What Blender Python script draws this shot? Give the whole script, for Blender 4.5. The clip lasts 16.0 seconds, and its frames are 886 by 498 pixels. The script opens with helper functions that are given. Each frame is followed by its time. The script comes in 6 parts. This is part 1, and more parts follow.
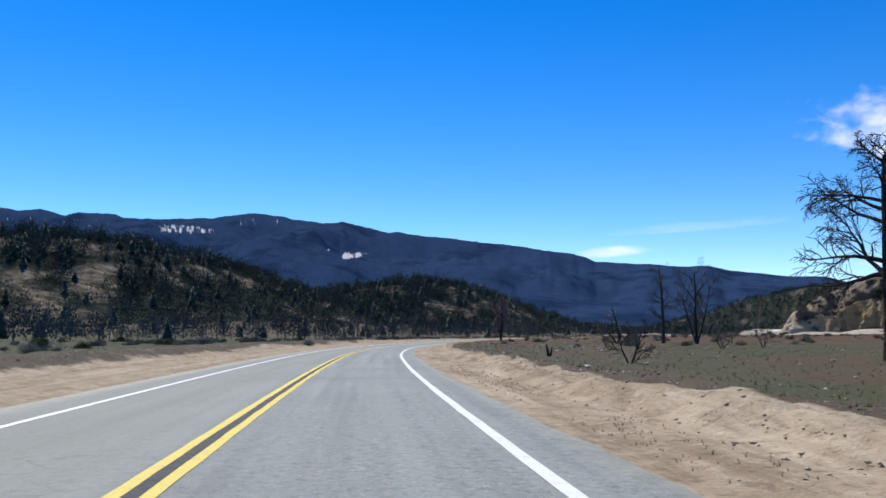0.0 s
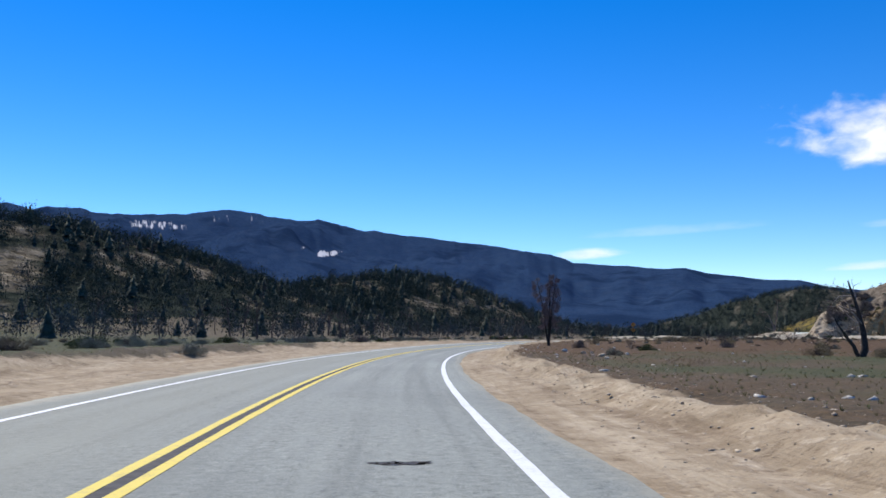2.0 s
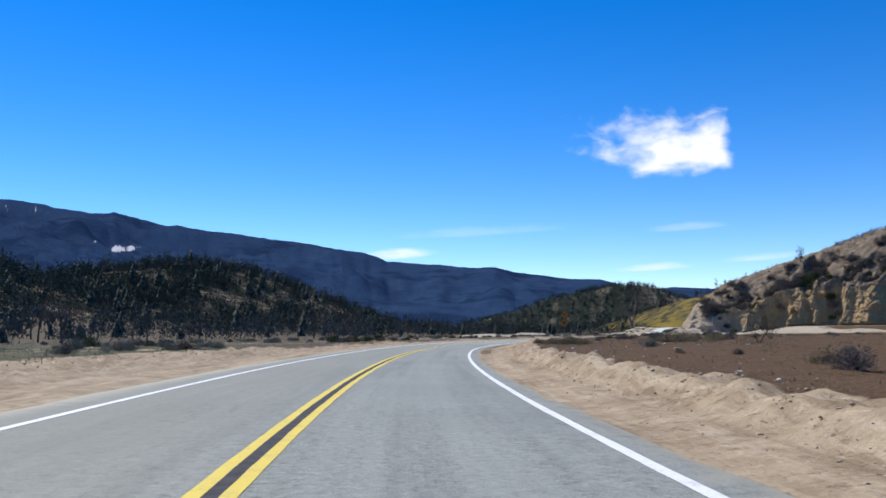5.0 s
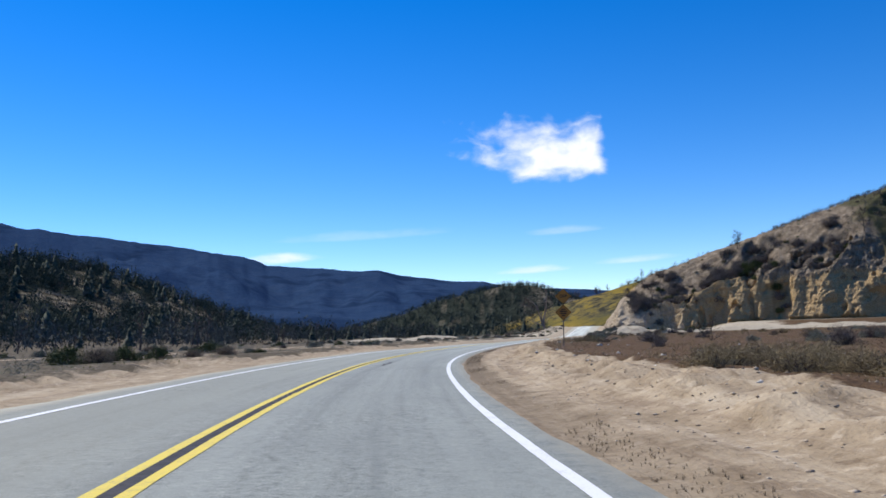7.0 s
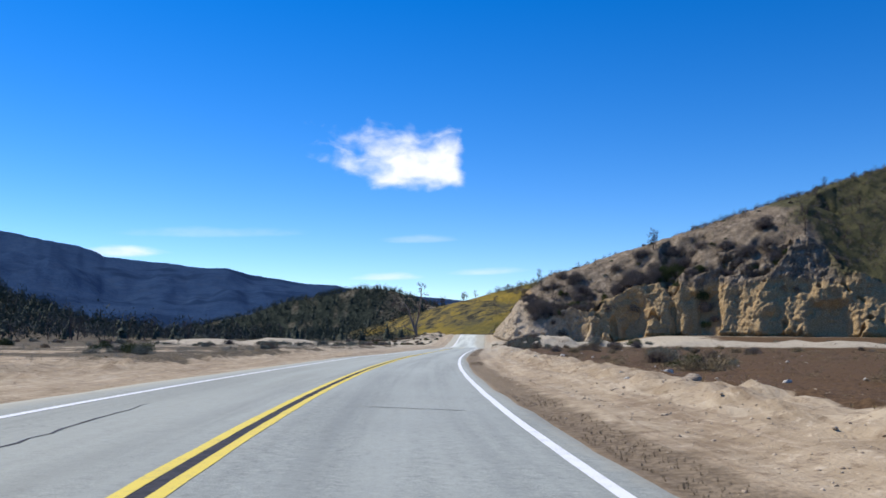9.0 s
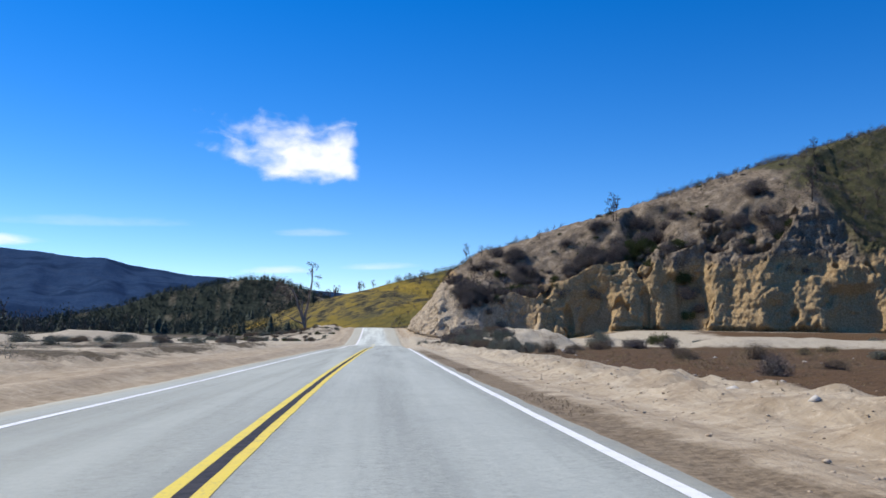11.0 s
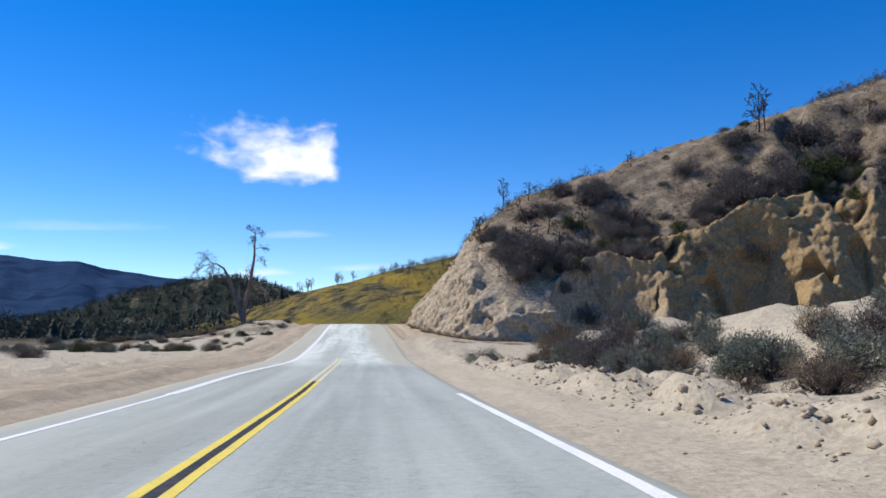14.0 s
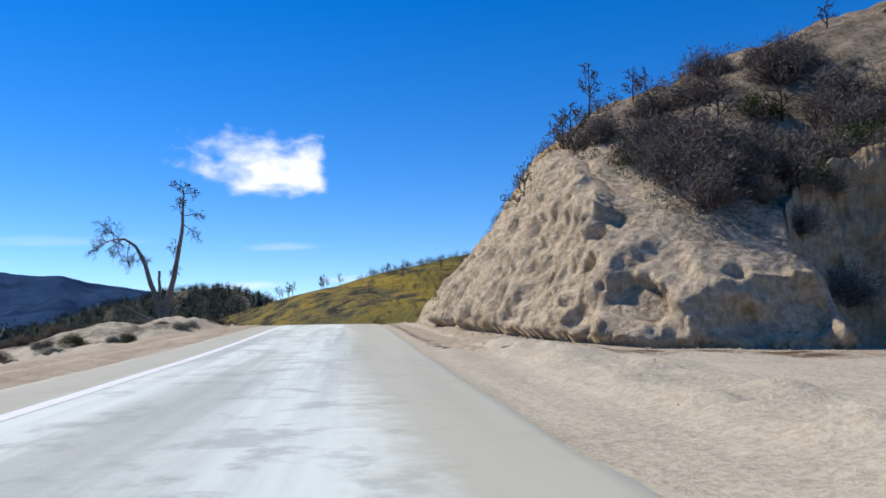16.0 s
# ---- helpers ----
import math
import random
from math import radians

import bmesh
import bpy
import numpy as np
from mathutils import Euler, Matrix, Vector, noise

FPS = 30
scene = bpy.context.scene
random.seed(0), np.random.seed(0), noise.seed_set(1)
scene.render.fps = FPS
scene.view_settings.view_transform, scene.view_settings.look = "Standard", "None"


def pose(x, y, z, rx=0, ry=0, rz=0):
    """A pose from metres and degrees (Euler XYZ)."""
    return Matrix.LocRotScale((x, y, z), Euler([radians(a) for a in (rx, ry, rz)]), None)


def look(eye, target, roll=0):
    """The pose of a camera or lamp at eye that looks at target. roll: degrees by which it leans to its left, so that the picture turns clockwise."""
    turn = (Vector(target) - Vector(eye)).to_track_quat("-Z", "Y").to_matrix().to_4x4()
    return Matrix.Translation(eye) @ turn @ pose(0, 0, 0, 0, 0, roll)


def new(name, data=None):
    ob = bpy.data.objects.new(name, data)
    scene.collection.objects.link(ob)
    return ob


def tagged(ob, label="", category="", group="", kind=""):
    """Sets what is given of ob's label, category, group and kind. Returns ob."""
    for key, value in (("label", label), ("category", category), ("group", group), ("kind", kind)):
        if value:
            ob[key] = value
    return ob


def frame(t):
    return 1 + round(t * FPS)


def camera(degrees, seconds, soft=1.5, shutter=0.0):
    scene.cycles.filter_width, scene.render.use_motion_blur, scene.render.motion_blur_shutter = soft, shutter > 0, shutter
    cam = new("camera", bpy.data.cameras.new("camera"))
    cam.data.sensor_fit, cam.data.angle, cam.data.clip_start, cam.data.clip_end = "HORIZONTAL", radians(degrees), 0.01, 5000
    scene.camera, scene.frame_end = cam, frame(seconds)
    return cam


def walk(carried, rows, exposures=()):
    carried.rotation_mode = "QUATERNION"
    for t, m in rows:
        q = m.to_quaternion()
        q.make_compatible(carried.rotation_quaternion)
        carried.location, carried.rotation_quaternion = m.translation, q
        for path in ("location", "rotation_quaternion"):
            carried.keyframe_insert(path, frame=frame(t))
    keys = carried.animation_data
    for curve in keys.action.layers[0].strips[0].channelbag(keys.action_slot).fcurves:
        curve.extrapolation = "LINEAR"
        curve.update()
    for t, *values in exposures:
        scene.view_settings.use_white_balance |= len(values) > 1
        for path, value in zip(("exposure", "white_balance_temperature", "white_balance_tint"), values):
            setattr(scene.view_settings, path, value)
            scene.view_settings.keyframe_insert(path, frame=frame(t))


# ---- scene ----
cam = camera(56.3, 16.0, soft=1.6)

PATH = [
    (0, (3.393, 6.36, 1.151), (3.343, 8.348, 1.358), -0.35),
    (0.5, (2.025, 18.606, 1.155), (1.991, 20.596, 1.347), 0.15),
    (1, (0.682, 30.873, 1.149), (0.664, 32.862, 1.358), -0.55),
    (1.5, (-0.524, 43.193, 1.151), (-0.54, 45.183, 1.352), 0.15),
    (2, (-1.652, 55.57, 1.153), (-1.645, 57.559, 1.361), 0.15),
    (2.5, (-2.545, 67.997, 1.168), (-2.466, 69.985, 1.372), 0.05),
    (3, (-3.097, 80.471, 1.143), (-2.927, 82.452, 1.36), -0.35),
    (3.5, (-3.078, 92.989, 1.147), (-2.831, 94.962, 1.359), 0.05),
    (4, (-2.572, 105.618, 1.138), (-2.255, 107.581, 1.347), -0.25),
    (4.6, (-1.581, 120.79, 1.141), (-1.179, 122.738, 1.348), -0.45),
    (5.25, (0.876, 137.381, 1.144), (1.367, 139.309, 1.348), -0.65),
    (5.9, (4.456, 154.102, 1.147), (5.035, 156.005, 1.349), -0.85),
    (6.5, (8.488, 169.621, 1.15), (9.149, 171.498, 1.35), -1.05),
    (7, (11.893, 182.569, 1.146), (12.617, 184.421, 1.355), -1.75),
    (7.5, (15.776, 195.484, 1.12), (16.572, 197.307, 1.329), -0.15),
    (8, (20.181, 208.341, 1.117), (21.053, 210.128, 1.334), 0.05),
    (8.5, (25.349, 221.132, 1.192), (26.305, 222.875, 1.416), 0.07),
    (9, (31.101, 233.632, 1.154), (32.137, 235.328, 1.374), 0.48),
    (9.5, (37.386, 245.842, 1.149), (38.501, 247.488, 1.366), 0.3),
    (10.1, (45.182, 260.3, 1.148), (46.372, 261.893, 1.362), 0.5),
    (10.75, (54.571, 275.204, 1.147), (55.807, 276.762, 1.359), 0.7),
    (11.4, (64.382, 289.432, 1.146), (65.642, 290.971, 1.355), 0.8),
    (12, (73.354, 302.036, 1.144), (74.623, 303.568, 1.352), 1.0),
    (12.5, (80.668, 312.51, 1.144), (81.95, 314.031, 1.349), 1.0),
    (13, (87.896, 322.742, 1.152), (89.176, 324.266, 1.354), 0.8),
    (13.5, (94.827, 332.808, 1.17), (96.106, 334.333, 1.366), 0.5),
    (14, (101.608, 342.54, 1.153), (102.89, 344.061, 1.364), -0.2),
    (14.5, (108.403, 352.342, 1.044), (109.703, 353.85, 1.245), -0.5),
    (15, (115.127, 361.943, 0.923), (116.432, 363.445, 1.127), -0.8),
    (15.5, (122.127, 371.651, 0.921), (123.431, 373.156, 1.129), -0.7),
    (16, (128.988, 381.148, 0.928), (130.289, 382.65, 1.163), -1.1),
]
walk(cam, [(t, look(eye, target, roll)) for t, eye, target, roll in PATH])

# ---- world: clear sky with one bright cloud, sun high and ahead to the left ----
SUN_AZ, SUN_EL = -27.0, 49.0


class Nodes:
    """Short hand for building a node tree."""

    def __init__(self, tree):
        self.tree, self.n, self.l = tree, tree.nodes, tree.links

    def put(self, socket, value):
        if isinstance(value, bpy.types.NodeSocket):
            self.l.new(value, socket)
        elif value is not None:
            socket.default_value = value

    def add(self, kind, outs=0, **ins):
        node = self.n.new(kind)
        for k, v in ins.items():
            key = int(k[1:]) if k[0] == "i" and k[1:].isdigit() else k.replace("_", " ")
            self.put(node.inputs[key], v)
        return node.outputs[outs]

    def math(self, op, a, b=None, c=None, clamp=False):
        node = self.n.new("ShaderNodeMath")
        node.operation, node.use_clamp = op, clamp
        for s, v in zip(node.inputs, (a, b, c)):
            self.put(s, v)
        return node.outputs[0]

    def mix(self, f, a, b):
        node = self.n.new("ShaderNodeMix")
        node.data_type = "RGBA"
        self.put(node.inputs[0], f)
        self.put(node.inputs[6], (*a, 1) if isinstance(a, tuple) and len(a) == 3 else a)
        self.put(node.inputs[7], (*b, 1) if isinstance(b, tuple) and len(b) == 3 else b)
        return node.outputs[2]

    def noise(self, vec, scale, detail=4.0, rough=0.55, outs=0, warp=0.0):
        return self.add("ShaderNodeTexNoise", outs, Vector=vec, Scale=scale, Detail=detail, Roughness=rough, Distortion=warp)

    def ramp(self, f, lo, hi, clamp=True):
        node = self.n.new("ShaderNodeMapRange")
        node.interpolation_type, node.clamp = "SMOOTHSTEP", clamp
        self.put(node.inputs[0], f)
        node.inputs[1].default_value, node.inputs[2].default_value = lo, hi
        return node.outputs[0]


def make_world():
    world = bpy.data.worlds.new("sky")
    world.use_nodes = True
    world.node_tree.nodes.clear()
    k = Nodes(world.node_tree)
    air = k.n.new("ShaderNodeTexSky")
    air.sky_type, air.sun_disc, air.sun_elevation, air.sun_rotation = "NISHITA", False, radians(SUN_EL), radians(SUN_AZ)
    air.altitude, air.air_density, air.dust_density, air.ozone_density = 2200.0, 1.0, 0.04, 2.2
    sky = k.add("ShaderNodeHueSaturation", Hue=0.5108, Saturation=1.44, Value=1.66, Color=air.outputs[0])
    way = k.add("ShaderNodeTexCoord", 0)
    xyz = k.n.new("ShaderNodeSeparateXYZ")
    k.put(xyz.inputs[0], way)
    az = k.math("MULTIPLY", k.math("ARCTAN2", xyz.outputs[0], xyz.outputs[1]), 57.2958)
    el = k.math("MULTIPLY", k.math("ARCSINE", xyz.outputs[2]), 57.2958)
    flat = k.n.new("ShaderNodeCombineXYZ")
    k.put(flat.inputs[0], az)
    k.put(flat.inputs[1], k.math("MULTIPLY", el, 1.6))
    big = k.noise(flat.outputs[0], 0.33, 4.0, 0.5, warp=0.4)
    fine = k.noise(flat.outputs[0], 1.1, 3.0, 0.5, warp=0.6)
    long = k.n.new("ShaderNodeCombineXYZ")
    k.put(long.inputs[0], k.math("MULTIPLY", az, 0.22))
    k.put(long.inputs[1], el)
    wisp = k.noise(long.outputs[0], 1.1, 5.0, 0.6)
    cover = 0.0
    # thin streaks: azimuth, elevation, half width, half height (degrees), density
    for a0, e0, w, h, power in ((10.1, 5.45, 2.9, 0.62, 0.8), (27.8, 4.3, 3.0, 0.42, 0.6), (34.4, 4.7, 3.2, 0.4, 0.4), (29.9, 6.9, 3.0, 0.45, 0.22), (16.0, 7.0, 7.0, 0.55, 0.16)):
        lean = k.math("SUBTRACT", el, k.math("MULTIPLY", k.math("SUBTRACT", az, a0), 0.04))
        u = k.math("DIVIDE", k.math("SUBTRACT", az, a0), w)
        dy = k.math("DIVIDE", k.math("SUBTRACT", lean, e0), h)
        dy = k.math("MULTIPLY", dy, k.math("ADD", 1.0, k.math("MULTIPLY", k.math("LESS_THAN", dy, 0.0), 0.9)))
        d = k.math("ADD", k.math("MULTIPLY", u, u), k.math("MULTIPLY", dy, dy))
        rag = k.math("ADD", k.math("MULTIPLY", k.math("SUBTRACT", big, 0.5), 0.8), k.math("MULTIPLY", k.math("SUBTRACT", wisp, 0.5), 1.8))
        cover = k.math("MAXIMUM", cover, k.math("MULTIPLY", k.ramp(k.math("ADD", k.math("SUBTRACT", 1.0, d), rag), 0.0, 1.35), power))
    # the one thick cloud: flat base, blunt at one end, drawn out in wisps at the other, ragged on top
    short = k.math("MAXIMUM", k.math("SUBTRACT", 27.0, az), 0.0)
    base = k.math("DIVIDE", k.math("SUBTRACT", el, k.math("ADD", 10.25, k.math("MULTIPLY", short, 0.46))), 0.9)
    top = k.math("DIVIDE", k.math("SUBTRACT", k.math("ADD", 14.75, k.math("MULTIPLY", short, -0.08)), el), 1.9)
    blunt = k.math("DIVIDE", k.math("SUBTRACT", k.math("SUBTRACT", 33.2, k.math("MULTIPLY", k.math("SUBTRACT", el, 10.5), 0.12)), az), 0.8)
    drawn = k.math("DIVIDE", k.math("SUBTRACT", az, 22.6), 4.8)
    body = k.math("MINIMUM", k.math("MINIMUM", base, top), k.math("MINIMUM", blunt, drawn))
    tuft = k.noise(flat.outputs[0], 0.55, 4.0, 0.5, warp=0.3)
    rag = k.math("ADD", k.math("MULTIPLY", k.math("SUBTRACT", tuft, 0.5), 1.9), k.math("MULTIPLY", k.math("SUBTRACT", big, 0.5), 0.8))
    cover = k.math("MAXIMUM", cover, k.ramp(k.math("ADD", k.math("MINIMUM", body, 1.5), rag), 0.0, 1.35))
    tone = k.mix(k.ramp(fine, 0.3, 0.75), (9.9, 10.3, 10.9), (11.3, 11.5, 11.6))
    colour = k.mix(k.math("MULTIPLY", cover, 0.97), sky, tone)
    out = k.n.new("ShaderNodeOutputWorld")
    back = k.add("ShaderNodeBackground", Color=colour, Strength=0.1)
    k.put(out.inputs[0], back)
    scene.world = world


make_world()
sun = new("sun", bpy.data.lights.new("sun", "SUN"))
sun.data.energy, sun.data.angle, sun.data.color = 5.0, radians(0.53), (1.0, 0.95, 0.865)
sun.matrix_world = look((math.sin(radians(SUN_AZ)) * math.cos(radians(SUN_EL)), math.cos(radians(SUN_AZ)) * math.cos(radians(SUN_EL)), math.sin(radians(SUN_EL))), (0, 0, 0))

# ---- the plan: the road's centre line, heights of the land ----
STEP_Y, FIRST_Y = 20.0, -60.0
CENTRE_X = np.array([12.19, 8.69, 5.49, 2.6, 0.03, -2.21, -4.0, -4.92, -4.65, -2.98, 0.02, 4.13, 9.16, 15.22, 22.86, 32.48, 43.8, 56.35, 69.75, 83.66, 97.71, 111.76, 125.75, 139.61, 153.3, 166.83, 180.26, 193.6, 206.85, 220.02, 233.11, 246.12])


def centre_x(y):
    """The centre line's x at y (Catmull-Rom, straight on past both ends)."""
    y = np.asarray(y, float)
    u = np.clip((y - FIRST_Y) / STEP_Y, 0, len(CENTRE_X) - 1.001)
    i = np.floor(u).astype(int)
    s = u - i
    p = [CENTRE_X[np.clip(i + k, 0, len(CENTRE_X) - 1)] for k in (-1, 0, 1, 2)]
    x = ((-s + 2 * s**2 - s**3) * p[0] + (2 - 5 * s**2 + 3 * s**3) * p[1] + (s + 4 * s**2 - 3 * s**3) * p[2] + (-(s**2) + s**3) * p[3]) / 2
    last = FIRST_Y + STEP_Y * (len(CENTRE_X) - 1)
    return x + np.where(y > last, (y - last) * 0.65, 0) + np.where(y < FIRST_Y, (y - FIRST_Y) * -0.14, 0)


def slope_x(y):
    return (centre_x(np.asarray(y) + 0.5) - centre_x(np.asarray(y) - 0.5))


def to_road(x, y):
    """For points: the centre line's y nearest to them and the distance to its right."""
    x, y = np.asarray(x, float), np.asarray(y, float)
    yc = y.copy()
    for _ in range(6):
        m = slope_x(yc)
        along = ((x - centre_x(yc)) * m + (y - yc)) / (1 + m * m)
        yc = yc + np.clip(along, -60, 60) * 0.8
    m = slope_x(yc)
    d = ((x - centre_x(yc)) - (y - yc) * m) / np.sqrt(1 + m * m)
    return yc, d


def from_road(yc, d):
    m = slope_x(yc)
    q = 1 / np.sqrt(1 + m * m)
    return centre_x(yc) + d * q, yc - d * m * q


def smooth(a, b, v):
    s = np.clip((np.asarray(v, float) - a) / (b - a), 0, 1)
    return s * s * (3 - 2 * s)


def bump(v, a, b, c, d):
    return smooth(a, b, v) * (1 - smooth(c, d, v))


def road_z(yc):
    dip = -0.23 * bump(yc, 342, 364, 380, 400)
    rise = 3.1 * smooth(381, 448, yc) - 2.0 * smooth(452, 520, yc)
    return dip + rise


def bank(yc):
    return 0.028 * bump(yc, 100, 165, 235, 275) - 0.026 * bump(yc, 280, 305, 345, 372)


def road_surface(yc, d):
    """The height of the driven surface, with its cross fall in the bend."""
    return road_z(yc) - bank(yc) * (np.clip(d, -4.5, 4.5) - 1.8) - 0.006 * np.abs(np.clip(d, -4.5, 4.5))


RNG = np.random.RandomState(4)
_TAB = RNG.rand(256, 256)


def vnoise(x, y, size):
    """Smooth value noise, 0 to 1."""
    u, v = np.asarray(x, float) / size + 71.3, np.asarray(y, float) / size + 13.7
    i, j = np.floor(u).astype(int), np.floor(v).astype(int)
    a, b = u - i, v - j
    a, b = a * a * (3 - 2 * a), b * b * (3 - 2 * b)
    t = lambda p, q: _TAB[p & 255, q & 255]
    return (t(i, j) * (1 - a) + t(i + 1, j) * a) * (1 - b) + (t(i, j + 1) * (1 - a) + t(i + 1, j + 1) * a) * b


def fbm(x, y, size, octaves=4, gain=0.5):
    out, amp, total = 0.0, 1.0, 0.0
    for k in range(octaves):
        out, total = out + amp * (vnoise(x + 17.1 * k, y - 9.3 * k, size / 2**k) - 0.5), total + amp
        amp *= gain
    return out / total * 2


def line_distance(x, y, pts):
    """The signed distance to a polyline (left of its run is positive) and how far along it, 0 to 1."""
    best, side, where = np.full(np.shape(x), 1e9), np.ones(np.shape(x)), np.zeros(np.shape(x))
    n = len(pts) - 1
    for k in range(n):
        (ax, ay), (bx, by) = pts[k], pts[k + 1]
        ex, ey = bx - ax, by - ay
        t = np.clip(((x - ax) * ex + (y - ay) * ey) / (ex * ex + ey * ey), 0, 1)
        d = np.hypot(x - ax - t * ex, y - ay - t * ey)
        near = d < best
        best = np.where(near, d, best)
        side = np.where(near, np.sign(ex * (y - ay) - ey * (x - ax)), side)
        where = np.where(near, (k + t) / n, where)
    return best * np.where(side == 0, 1, side), where


# Foot of the cut hillside, from far off beside the field to the nose at the road and on along it; the hill is on its right.
TOE = [(330, 190), (262, 262), (222, 318), (203, 345), (191, 364), (184, 378), (173, 389), (161, 393.6), (153.4, 399.2), (155.2, 407.5), (161.8, 418.8), (174, 434), (188, 452), (206, 474), (240, 520), (290, 590)]
# hollows worn into the foot of the cut: x, y, half width, depth
ALCOVES = [(165.6, 394.6, 4.0, 6.0), (179.2, 385.8, 3.6, 3.2), (191.2, 371.5, 4.0, 3.2), (187.6, 377.2, 1.2, 3.5), (203.5, 347.0, 4.2, 2.6), (172.0, 390.6, 1.6, 1.8)]
LEVEE = [(121, 343), (127, 335), (135, 326), (150, 309), (176, 290)]
MOUND = [(114.5, 338.5), (120, 345.5), (127, 354), (132, 361.5), (135, 367)]  # sand heap beside the road
HILLS = [  # x, y, half lengths along and across, turn of the long axis from +x, height
    (-178, 402, 165, 95, 62, 50), (-28, 585, 130, 72, 60, 47), (-330, 520, 260, 150, 50, 60), (540, 1230, 210, 150, -20, 62), (760, 1150, 300, 200, 0, 48),
    (-520, 300, 300, 200, 60, 70)]
RIDGE_AZ = [-180, -90, -60, -38, -30.9, -30, -28.7, -27.9, -27.2, -26.4, -25.5, -24.8, -23.7, -21.4, -18.8, -17, -15.4, -13.5, -12.3, -10.3, -8.9, -7.5, -5.7, -4.9, -3, -1.5, 0.5, 2.5, 4.5, 5.8, 7.6, 8.4, 9.1, 10.9, 12.8, 14.2, 15.5, 16.7, 18.3, 20, 21.7, 23.8, 25.5, 27.5, 28.6, 29.8, 36, 50, 90, 180]
RIDGE_EL = [2, 4, 6.5, 8.16, 8.13, 7.98, 8.17, 8.07, 7.88, 8.12, 8.03, 8.02, 7.82, 7.84, 7.98, 8.24, 8.52, 8.45, 8.2, 8.02, 8.19, 7.89, 7.41, 7.47, 7.16, 7.06, 6.71, 6.43, 6.16, 5.91, 5.73, 5.48, 5.18, 5.03, 4.86, 4.6, 4.61, 4.68, 4.23, 4.06, 3.8, 3.72, 3.23, 2.98, 3.08, 2.98, 2.4, 1.8, 2, 2]
MOUNT = (20.0, 150.0)


def hill_plane(x, y):
    """The open slope of the hill beside the road, steep below and rounding over on top."""
    u, v = np.clip((x - 194.7) / 30, -1.6, 3.5), np.clip((y - 392.9) / 30, -3.5, 2.5)
    rough = 1.6 * fbm(x, y, 40, 3) + 0.7 * fbm(x, y, 9, 3) + 3.4 * np.exp(-(((x - 159) / 9) ** 2 + ((y - 403) / 9) ** 2))
    low = 25.66 + 22.9 * u + 5.47 * v + 0.53 * u * u - 8.69 * u * v - 4.37 * v * v + rough
    low = low - 4.08 * np.logaddexp(0, (low - 32.5) / 6)
    high = 43.91 + 24.74 * u + 0.49 * v - 6.9 * u * u - 18.46 * u * v - 12.88 * v * v + rough
    high = high - 2.94 * np.logaddexp(0, (high - 9.42) / 6)
    return low + (high - low) * smooth(9, 25, -line_distance(x, y, TOE)[0])


def toe_depth(x, y):
    d, w = line_distance(x, y, TOE)
    calm = 1 - 0.65 * smooth(0.42, 0.5, w)
    wx, wy = x + 2.2 * fbm(x, y, 4.5, 3), y + 2.2 * fbm(x + 60, y, 4.5, 3)
    for hx, hy, half, deep in ALCOVES:
        d = d + deep * np.exp(-((((wx - hx) ** 2 + (wy - hy) ** 2) / half**2) ** 3))
    return -d + (2.0 * fbm(x, y, 14, 3) + 1.3 * fbm(x + 40, y, 4.5, 3)) * calm, w


def bank_crest(yc):
    """How far right of the centre line the graded bank stands highest."""
    return 6.9 + 1.2 * smooth(150, 225, yc) - 0.6 * smooth(325, 350, yc) + 0.22 * fbm(yc, yc * 0 + 3.0, 9, 3)


